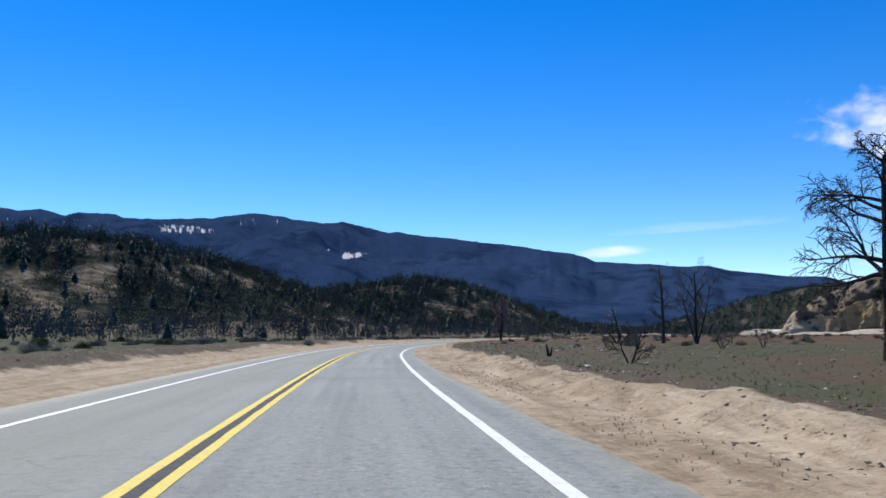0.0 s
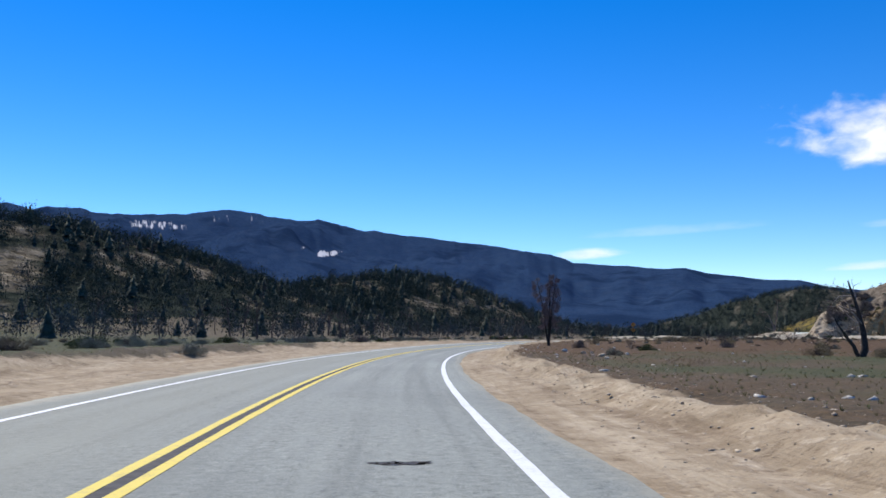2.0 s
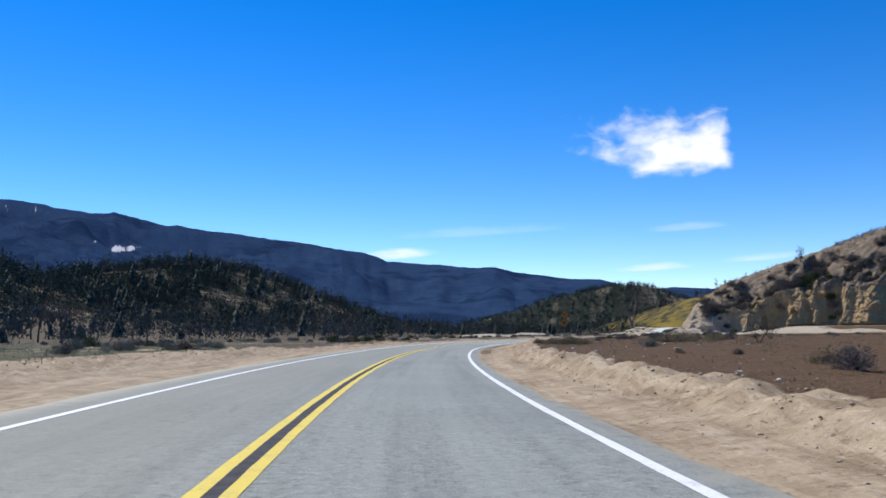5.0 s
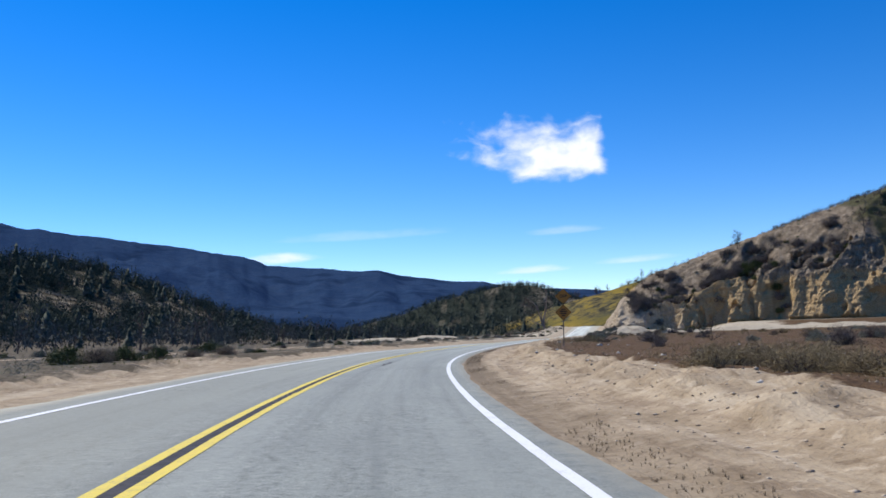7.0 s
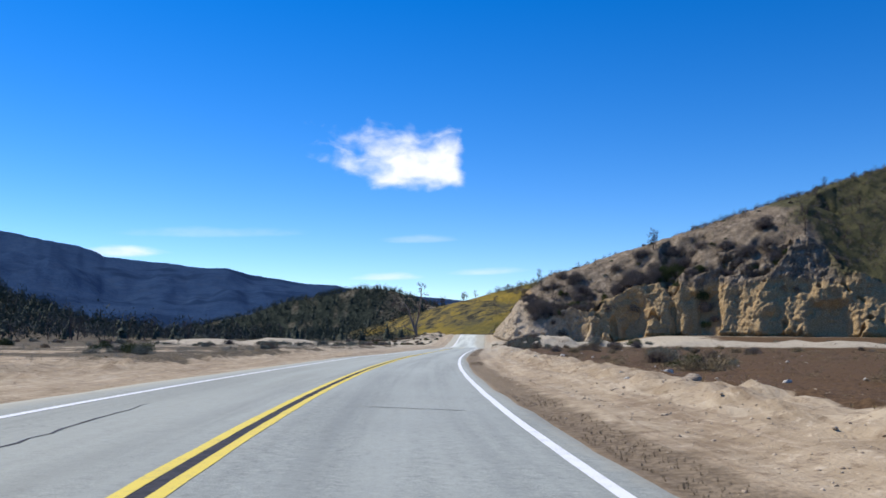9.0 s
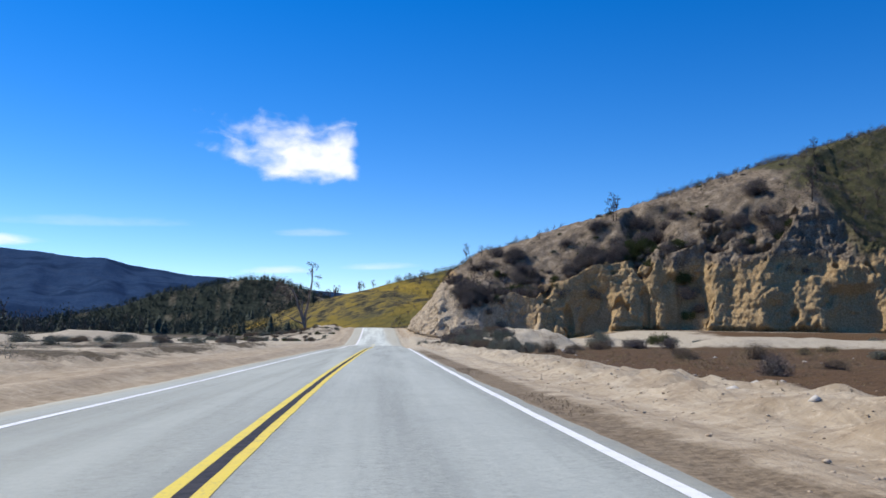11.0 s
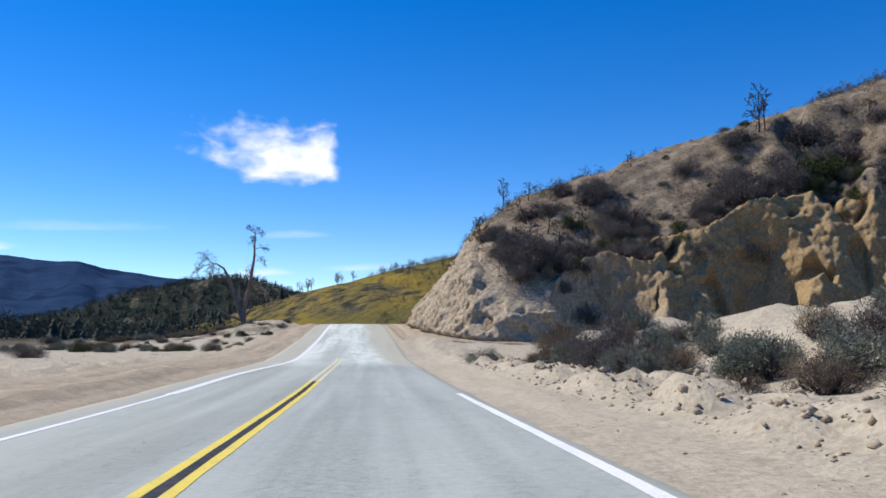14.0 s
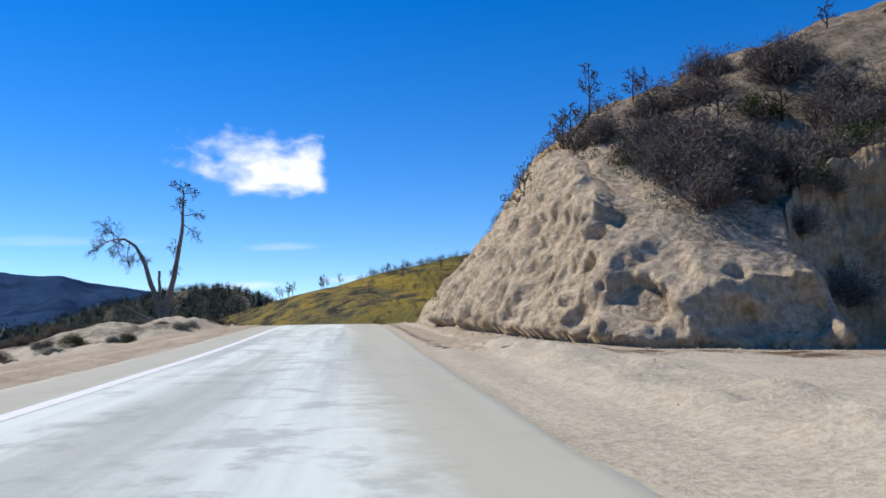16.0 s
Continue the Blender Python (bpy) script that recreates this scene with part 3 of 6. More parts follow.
MAT = {
    "asphalt": material("asphalt", paint_asphalt, 0.3),
    "yellow": material("yellow_paint", paint_line((0.76, 0.585, 0.09), (0.34, 0.28, 0.15))),
    "dusty_white": material("dusty_white_paint", paint_line((0.76, 0.74, 0.70), (0.56, 0.53, 0.48))),
    "faded_yellow": material("faded_yellow_paint", paint_line((0.66, 0.59, 0.34), (0.54, 0.52, 0.46))),
    "white": material("white_paint", paint_line((0.80, 0.80, 0.78), (0.36, 0.35, 0.33))),
    "tar": material("tar", paint_flat((0.022, 0.02, 0.021), (0.055, 0.05, 0.05), 6.0, 0.7)),
    "ground": material("ground", paint_ground),
    "hill": material("hill_soil", paint_hill),
    "terrain": material("hazed_far_land", paint_terrain, 0.0),
    "char": material("charred_wood", paint_flat((0.022, 0.018, 0.016), (0.075, 0.06, 0.052), 9.0)),
    "grey_wood": material("bleached_wood", paint_flat((0.16, 0.125, 0.10), (0.40, 0.33, 0.27), 7.0)),
    "twig": material("dead_twigs", paint_flat((0.06, 0.045, 0.042), (0.13, 0.10, 0.09), 5.0)),
    "needle": material("dead_needles", paint_leaves((0.14, 0.095, 0.088), (0.32, 0.23, 0.21), (0.2, 0.15, 0.14))),
    "sage": material("sage_leaves", paint_leaves((0.10, 0.112, 0.085), (0.25, 0.26, 0.205), (0.15, 0.16, 0.12))),
    "dark_bush": material("dark_scrub", paint_leaves((0.08, 0.068, 0.062), (0.215, 0.18, 0.158), (0.115, 0.112, 0.082))),
    "green_bush": material("green_scrub", paint_leaves((0.035, 0.048, 0.016), (0.10, 0.115, 0.04), (0.06, 0.07, 0.025))),
    "brown_bush": material("dry_scrub", paint_leaves((0.125, 0.094, 0.061), (0.27, 0.203, 0.132), (0.17, 0.137, 0.082))),
    "gold_bush": material("flowering_scrub", paint_leaves((0.11, 0.105, 0.035), (0.29, 0.225, 0.04), (0.15, 0.14, 0.045))),
    "conifer": material("conifer_needles", paint_leaves((0.022, 0.032, 0.023), (0.078, 0.09, 0.062), (0.045, 0.055, 0.041))),
    "thicket": material("grey_thicket", paint_leaves((0.045, 0.05, 0.046), (0.125, 0.13, 0.115), (0.07, 0.08, 0.068))),
    "straw": material("dry_grass", paint_leaves((0.17, 0.125, 0.06), (0.38, 0.30, 0.17), (0.22, 0.18, 0.09))),
    "grass": material("green_grass", paint_leaves((0.06, 0.08, 0.02), (0.17, 0.19, 0.06), (0.12, 0.13, 0.05))),
    "rock": material("pale_rock", paint_flat((0.40, 0.36, 0.30), (0.66, 0.61, 0.53), 3.0, 0.9, 0.05)),
    "stone": material("brown_stone", paint_flat((0.22, 0.17, 0.12), (0.47, 0.39, 0.29), 3.0, 0.9, 0.05)),
    "clod": material("earth_clods", paint_flat((0.33, 0.255, 0.175), (0.60, 0.50, 0.375), 3.0, 0.95, 0.05)),
    "dark_stone": material("dark_stone", paint_flat((0.07, 0.065, 0.065), (0.17, 0.16, 0.155), 3.0, 0.85, 0.05)),
    "sign_face": material("sign_sheeting", paint_flat((0.42, 0.15, 0.004), (0.50, 0.185, 0.006), 3.0, 0.45, 0.0), 0.5),
    "sign_black": material("sign_black", paint_flat((0.012, 0.012, 0.012), (0.03, 0.03, 0.03), 5.0, 0.5, 0.0)),
    "metal": material("weathered_post", paint_flat((0.12, 0.10, 0.085), (0.22, 0.185, 0.155), 9.0, 0.6, 0.002)),
}

# ---- mesh helpers ----


def mesh_of(name, verts, faces, mat, attr=None, flat=False, lane=None):
    """A mesh from an array of places and one array of triangles or quads."""
    me = bpy.data.meshes.new(name)
    verts, faces = np.asarray(verts, np.float32), np.asarray(faces, np.int32)
    n = faces.shape[1]
    me.vertices.add(len(verts))
    me.vertices.foreach_set("co", verts.ravel())
    me.loops.add(faces.size)
    me.loops.foreach_set("vertex_index", faces.ravel())
    me.polygons.add(len(faces))
    me.polygons.foreach_set("loop_start", np.arange(0, faces.size, n, dtype=np.int32))
    me.polygons.foreach_set("loop_total", np.full(len(faces), n, np.int32))
    me.update(calc_edges=True)
    if attr is not None:
        a = me.color_attributes.new("zone", "FLOAT_COLOR", "POINT")
        a.data.foreach_set("color", np.concatenate([attr, np.ones((len(verts), 1))], 1).astype(np.float32).ravel())
    if lane is not None:
        a = me.attributes.new("lane", "FLOAT_VECTOR", "POINT")
        a.data.foreach_set("vector", np.ascontiguousarray(lane, dtype=np.float32).ravel())
    if not flat:
        me.polygons.foreach_set("use_smooth", np.ones(len(faces), bool))
    me.materials.append(MAT[mat])
    me.validate()
    return me


def put(name, me, label="", category="", kind="", group="", parent=None):
    ob = new(name, me)
    ob.parent = parent
    return tagged(ob, label, category, group, kind)


def grid_faces(rows, cols):
    i = np.arange(rows - 1)[:, None] * cols + np.arange(cols - 1)[None]
    return np.stack([i, i + 1, i + cols + 1, i + cols], -1).reshape(-1, 4)


class Soup:
    """Gathers triangles of many small pieces for one mesh."""

    def __init__(self):
        self.v, self.f, self.n = [], [], 0

    def add(self, verts, tris):
        verts = np.asarray(verts, float).reshape(-1, 3)
        self.v.append(verts)
        self.f.append(np.asarray(tris, int).reshape(-1, 3) + self.n)
        self.n += len(verts)

    def tube(self, pts, radii, sides=5):
        pts, radii = np.asarray(pts, float), np.asarray(radii, float)
        tan = np.gradient(pts, axis=0)
        tan /= np.linalg.norm(tan, axis=1, keepdims=True) + 1e-9
        ref = np.where(np.abs(tan[:, 2:3]) > 0.9, [[1.0, 0, 0]], [[0, 0, 1.0]])
        a = np.cross(tan, ref)
        a /= np.linalg.norm(a, axis=1, keepdims=True) + 1e-9
        b = np.cross(tan, a)
        ang = np.arange(sides) * 2 * np.pi / sides
        ring = pts[:, None] + radii[:, None, None] * (np.cos(ang)[None, :, None] * a[:, None] + np.sin(ang)[None, :, None] * b[:, None])
        m = len(pts)
        i = np.arange(m - 1)[:, None] * sides
        j, jn = np.arange(sides)[None], (np.arange(sides)[None] + 1) % sides
        q = np.stack([i + j, i + jn, i + sides + jn, i + sides + j], -1).reshape(-1, 4)
        self.add(ring.reshape(-1, 3), np.concatenate([q[:, [0, 1, 2]], q[:, [0, 2, 3]]]))

    def mesh(self, name, mat, flat=False):
        return mesh_of(name, np.concatenate(self.v), np.concatenate(self.f), mat, flat=flat)


def scatter(soup_v, soup_f, places, turns, sizes, tall=None):
    """Copies of one small piece, joined: arrays of all places and triangles."""
    c, s = np.cos(turns), np.sin(turns)
    v = np.asarray(soup_v)
    tall = sizes if tall is None else tall
    x = (v[None, :, 0] * c[:, None] - v[None, :, 1] * s[:, None]) * sizes[:, None] + places[:, None, 0]
    y = (v[None, :, 0] * s[:, None] + v[None, :, 1] * c[:, None]) * sizes[:, None] + places[:, None, 1]
    z = v[None, :, 2] * tall[:, None] + places[:, None, 2]
    f = (np.asarray(soup_f)[None] + (np.arange(len(places)) * len(v))[:, None, None]).reshape(-1, np.shape(soup_f)[1])
    return np.stack([x, y, z], -1).reshape(-1, 3), f


def joined(parts):
    vs, fs, n = [], [], 0
    for v, f in parts:
        vs.append(v)
        fs.append(f + n)
        n += len(v)
    return np.concatenate(vs), np.concatenate(fs)


# ---- road ----
STATIONS = np.arange(-60.0, 540.0, 0.5)


def strip(d_list, lift, y0=-60.0, y1=540.0, step=0.5, wobble=0.0):
    """A strip along the road at offsets d to the right of the centre line."""
    yc = np.arange(y0, y1 + 1e-6, step)
    rows = []
    for k, d in enumerate(d_list):
        dd = d + (wobble * fbm(yc, yc * 0 + 31 * k, 1.7, 3) if wobble else 0) + yc * 0
        x, y = from_road(yc, dd)
        rows.append(np.stack([x, y, road_surface(yc, dd) + lift], -1))
    v = np.stack(rows, 1)
    return v.reshape(-1, 3), grid_faces(len(yc), len(d_list)), yc


def half_right(yc):
    return 3.22 + 0.40 * smooth(20, 140, yc) + 0.12 * smooth(230, 260, yc) + 0.14 * smooth(270, 330, yc)


def half_left(yc):
    return 3.05 + 0.3 * smooth(20, 120, yc) - 0.75 * smooth(368, 388, yc)


def build_road():
    ds = np.array([-4.6, -4.35, -4.1, -3.6, -3.0, -2.2, -1.4, -0.6, 0, 0.6, 1.4, 2.2, 3.0, 3.5, 3.9, 4.1, 4.35])
    yc = STATIONS
    rows, att = [], []
    for k, d in enumerate(ds):
        dd = d + yc * 0
        if k in (0, 1, len(ds) - 1, len(ds) - 2):
            dd = dd + 0.16 * fbm(yc, yc * 0 + d * 7, 2.5, 4)
        x, y = from_road(yc, dd)
        drop = -0.16 if k in (0, len(ds) - 1) else 0.0
        rows.append(np.stack([x, y, road_surface(yc, dd) + drop], -1))
        late = smooth(368, 386, yc)
        edge = np.maximum(smooth(3.55, 4.3, np.abs(dd)), 1.2 * smooth(335, 365, yc) * smooth(0.05, 0.45, -dd - half_left(yc)))
        dust = late * (0.08 + 1.0 * smooth(1.9 - 0.9 * smooth(380, 400, yc), 3.6 - 0.6 * smooth(380, 400, yc), dd) + 0.2 * bump(dd, -1.6, -0.6, 0.2, 1.0))
        # Third channel: how much paleness and painted sky glare the road takes.
        att.append(np.stack([np.maximum(edge * 0.75, dust), smooth(0.6, -1.6, d) + 0 * yc, np.maximum(late, 0.42 * smooth(170, 320, yc))], -1))
    v, a = np.stack(rows, 1).reshape(-1, 3), np.stack(att, 1).reshape(-1, 3)
    co = np.stack(np.broadcast_arrays(ds[None], yc[:, None], 0.0), -1).reshape(-1, 3)
    me = mesh_of("road", v, grid_faces(len(yc), len(ds)), "asphalt", a, lane=co)
    road = put("road", me, "grey worn asphalt two-lane road curving through the valley", "road", "structure")
    for name, d0, d1, y0, y1, mat, lab in (
            ("centre_line", -0.195, -0.068, -60, 366, "yellow", "worn yellow painted centre line"), ("centre_line", 0.068, 0.195, -60, 366, "yellow", "worn yellow painted centre line"),
            ("centre_line", -0.195, -0.068, 365.5, 386, "faded_yellow", "faded dusty yellow centre line"), ("centre_line", 0.068, 0.195, 365.5, 386, "faded_yellow", "faded dusty yellow centre line"),
            ("edge_line", None, 1, -60, 360.4, "white", "white painted edge line"), ("edge_line", None, -1, -60, 362, "white", "white painted edge line"),
            ("edge_line", None, -1, 361.5, 452, "dusty_white", "faded dusty white edge line")):
        yy = np.arange(y0, y1, 0.5)
        off = (half_right(yy) if d1 > 0 else -half_left(yy)) if d0 is None else 0
        wide = 0.15 if mat == "dusty_white" else 0.075
        ends = ((-wide, wide) if d0 is None else (d0, d1))
        cols = []
        for k, e in enumerate(ends):
            dd = off + e + 0.012 * fbm(yy, yy * 0 + k * 9 + ends[0] * 50, 0.8, 2)
            x, y = from_road(yy, dd)
            cols.append(np.stack([x, y, road_surface(yy, dd) + 0.005], -1))
        put(name, mesh_of(name, np.stack(cols, 1).reshape(-1, 3), grid_faces(len(yy), 2), mat), lab, "road marking", "structure")
    # the dark gap between the two yellow lines
    yy = np.arange(-60, 366, 0.5)
    cols = []
    for e in (-0.075, 0.075):
        x, y = from_road(yy, e + 0.02 * fbm(yy, yy * 0 + e * 40, 1.2, 2))
        cols.append(np.stack([x, y, road_surface(yy, yy * 0 + e) + 0.0035], -1))
    put("tar_strip", mesh_of("tar_strip", np.stack(cols, 1).reshape(-1, 3), grid_faces(len(yy), 2), "tar"), "dark tar strip between the yellow lines", "road marking", "structure")


build_road()

# ---- ground beside the road ----


def zones(x, y, yc, d):
    """Sand, green and red-brown shares of the ground."""
    n, m = fbm(x, y, 6, 4), fbm(x + 50, y, 1.8, 3)
    edge_r = bank_crest(yc) + 0.45 + 0.9 * smooth(230, 300, yc) + 0.55 * n + 0.25 * m
    sand_r = 1 - smooth(-0.35, 0.45, d - edge_r)
    turnout = bump(yc, 374, 379, 396, 404)
    sand_r = np.maximum(sand_r, turnout * (1 - smooth(48, 62, d)))
    edge_l = 8.8 + 5 * bump(yc, 120, 135, 170, 190) - 0.3 * smooth(170, 220, yc) + 0.9 * n
    sand_l = 1 - smooth(-0.8, 1.2, -d - edge_l)
    sand_l = np.maximum(sand_l, (0.40 + 0.7 * n + 0.3 * m) * smooth(140, 200, yc) * (1 - smooth(30, 50, -d)))
    wash = np.clip(bump(yc, 335, 352, 412, 425) * bump(-d, 3, 9, 45, 60) + 0.6 * n * bump(yc, 335, 352, 412, 425), 0, 1)
    sand_l = np.maximum(sand_l, wash)
    e, w = line_distance(x, y, LEVEE)
    heap = np.abs(line_distance(x, y, MOUND)[0])
    sand_r = np.maximum(sand_r, (1.0 - smooth(4.5, 8.0, heap)) * (0.9 + 0.3 * n))
    sand_l = np.maximum(sand_l, 0.4 * bump(-d, 5, 8, 20, 27) * bump(yc, 405, 418, 462, 475) + 0.5 * n * bump(yc, 405, 418, 462, 475))
    sand = np.where(d > 0, sand_r, sand_l)
    sand = np.maximum(sand, np.exp(-((e / 5) ** 4)) * 0.95)
    sand = np.maximum(sand, 0.45 * np.exp(-(((x - 92) / 16) ** 2 + ((y - 395) / 7) ** 2) * 1.5))
    sand = np.clip(sand - 0.25 * smooth(0.2, 0.5, m), 0, 1)
    green = np.where(d > 0, 0.8 * bump(yc, -20, 10, 85, 130) * smooth(7.5, 10, d) * (0.75 + 1.5 * n) + 0.35 * smooth(0.1, 0.5, n),
                     1.5 * (1 - smooth(120, 260, yc)) * smooth(9, 12, -d) + 0.35 * smooth(0, 0.4, n))
    red = np.where(d > 0, 0.45 + 0.55 * smooth(90, 130, yc) - 0.3 * smooth(235, 300, yc), 0.18)
    return np.stack([np.clip(sand, 0, 1), np.clip(green, 0, 1), np.clip(red, 0, 1)], -1)


def ground_z(x, y, yc, d):
    """The height of the ground beside the road, with its ruts, clods and broken bank."""
    far = np.abs(d)
    blend = smooth(4.0, 6.5, far)
    crest = np.where(d > 0, bank_crest(yc), 9.2)
    broken = bump(far, crest - 1.7, crest - 0.8, crest + 0.4, crest + 1.8)
    lump = np.maximum(fbm(x + 9, y, 0.8, 3), -0.2) + 0.8 * np.maximum(fbm(x, y + 5, 0.5, 2), 0)
    z = land_z(x, y) + 0.05 * fbm(x, y, 1.6, 3) * smooth(4.2, 5.5, far) + (0.15 + 0.11 * smooth(70, 180, yc) + 0.16 * bump(yc, 335, 350, 371, 377)) * broken * lump + 0.07 * smooth(9, 12, far) * fbm(x + 9, y, 0.9, 3)
    z = z + 0.09 * smooth(4.6, 5.6, far) * (1 - smooth(12, 16, far)) * np.maximum(fbm(x + 31, y, 0.6, 2) - 0.15, 0)
    # wheel ruts and graded ridges run along the shoulder
    z = z + 0.06 * np.sin(d * 3.1 + 2.2 * fbm(x, y, 9, 2)) * bump(far, 4.4, 5.2, 6.4, 7.6)
    return (road_surface(yc, d) - 0.05) * (1 - blend) + z * blend - 0.03 * smooth(3.9, 4.6, far) * (1 - blend)


def build_ground():
    far = np.concatenate([np.arange(14, 24, 0.5), np.arange(24, 46, 1.0), np.arange(47, 141, 3.0)])
    right, left = np.concatenate([np.arange(3.9, 10.4, 0.16), np.arange(10.5, 14, 0.3), far]), np.concatenate([np.arange(3.9, 14, 0.3), far])
    for name, sign in (("ground", 1), ("ground", -1)):
        ds = right if sign > 0 else -left
        yc = np.arange(-30.0, 540.0, 0.32 if sign > 0 else 0.45)
        Y, D = np.meshgrid(yc, ds, indexing="ij")
        x, y = from_road(Y, D)
        z = ground_z(x, y, Y, D)
        v = np.stack([x, y, z], -1).reshape(-1, 3)
        f = grid_faces(len(yc), len(ds))
        if sign < 0:
            f = f[:, ::-1]
        inside, _ = toe_depth(x, y)
        keep = ~((inside > -5) & (D > 6.4)) & ((np.abs(D) < 47) | (Y < 470))
        f = f[keep.ravel()[f].all(1)]
        put(name, mesh_of(name, v, f[:, ::-1], "ground", zones(x, y, Y, D).reshape(-1, 3), lane=np.stack([D, Y, 0 * D], -1).reshape(-1, 3)),
            "pale sandy road shoulder and dry brush-covered ground beside it", "ground", "structure")


build_ground()


def face_share(x, y, z):
    """Bare earth on the lower cut, giving way to soil above."""
    return 1 - 0.75 * smooth(12.0, 17.0, z + 3.5 * fbm(x + 20, y, 9, 3))


def hill_zone(x, y, z):
    inside, w = toe_depth(x, y)
    slope = np.minimum(hill_plane(x, y), 14.5 + 0.78 * (inside - 4.5) + 22 * smooth(0.17, 0.31, w))
    face = np.clip((slope - z) / 1.4 + 0.2 + 0.35 * smooth(0.40, 0.46, w), 0, 1) * smooth(-1.0, 0.6, inside) * (1 - smooth(8.5, 11, inside))
    face = np.maximum(face, smooth(0.15, 0.5, fbm(x, y, 11, 3)) * 0.22 * smooth(0, 3, inside))
    face = np.maximum(face, (1 - smooth(-0.6, 0.6, inside)) * smooth(0.3, 0.42, w))
    ochre = smooth(164, 176, x) * (1 - smooth(0.72, 0.8, w))
    green = smooth(208, 222, x - (y - 360) * 0.5 + 3 * fbm(x, y, 9, 2)) * (1 - smooth(395, 420, y)) + 0.3 * smooth(0.1, 0.5, fbm(x + 7, y, 18, 3))
    green = np.maximum(green, 0.7 * smooth(430, 450, y) * smooth(0, 4, inside))
    face = face * face_share(x, y, z)
    return np.stack([face, ochre, np.clip(green, 0, 1)], -1)


def build_hillside():
    xs = np.concatenate([np.arange(120, 150, 0.7), np.arange(150, 214, 0.4), np.arange(214, 346, 0.9)])
    ys = np.concatenate([np.arange(255, 338, 0.8), np.arange(338, 424, 0.4), np.arange(424, 560, 0.8)])
    X, Y = np.meshgrid(xs, ys, indexing="xy")
    inside, w = toe_depth(X, Y)
    z = land_z(X, Y)
    yc, d = to_road(X, Y)
    a = hill_zone(X, Y, z)
    # push the cut faces in and out to break them into ledges, fins and hollows
    ridged = lambda q, r, s: 1 - 2 * np.abs(fbm(q, r, s, 3))
    depth = 2.2 * fbm(X + z * 1.1, Y + z * 0.7, 8, 4) + 1.1 * ridged(X + z * 0.9, Y - z * 0.6, 3.6) + 0.95 * fbm(X + z * 2.1, Y - z * 1.4, 2.0, 3) + 0.55 * fbm(X * 1.4 + z * 2.6, Y - z * 2.2, 0.9, 2) - 0.6
    pits = smooth(0.34, 0.5, fbm(X * 1.2 + z * 2.0, Y * 1.2 - z * 1.7, 3.4, 2))
    depth = 0.12 * depth * a[..., 0]
    gx, gy = np.gradient(z, xs, axis=1), np.gradient(z, ys, axis=0)
    g = np.hypot(gx, gy) + 1e-6
    steep = smooth(0.45, 1.1, g)
    X2, Y2 = X + gx / g * depth * steep, Y + gy / g * depth * steep
    z = z + (0.55 * fbm(X, Y, 2.4, 3) + 0.25 * fbm(X, Y, 0.9, 2)) * smooth(0, 2, inside)
    keep = (inside > -7) & (d > 4.5)
    z = np.where(inside > -6.5, z, z - 0.6)
    v = np.stack([X2, Y2, z], -1).reshape(-1, 3)
    f = grid_faces(len(ys), len(xs))
    f = f[keep.ravel()[f].all(1)]
    used, f = np.unique(f, return_inverse=True)
    me = mesh_of("hillside", v[used], f.reshape(-1, 4), "hill", a.reshape(-1, 3)[used])
    put("hillside", me,
        "steep tan hillside with a cut cliff of pale and ochre earth", "hillside", "structure")


build_hillside()


def cloud_noise(p, size, octaves, shift=0.0):
    """3D fractal noise at an array of places."""
    q = np.asarray(p) / size + shift
    return np.array([noise.fractal(Vector(v), 0.9, 2.1, octaves) for v in q])


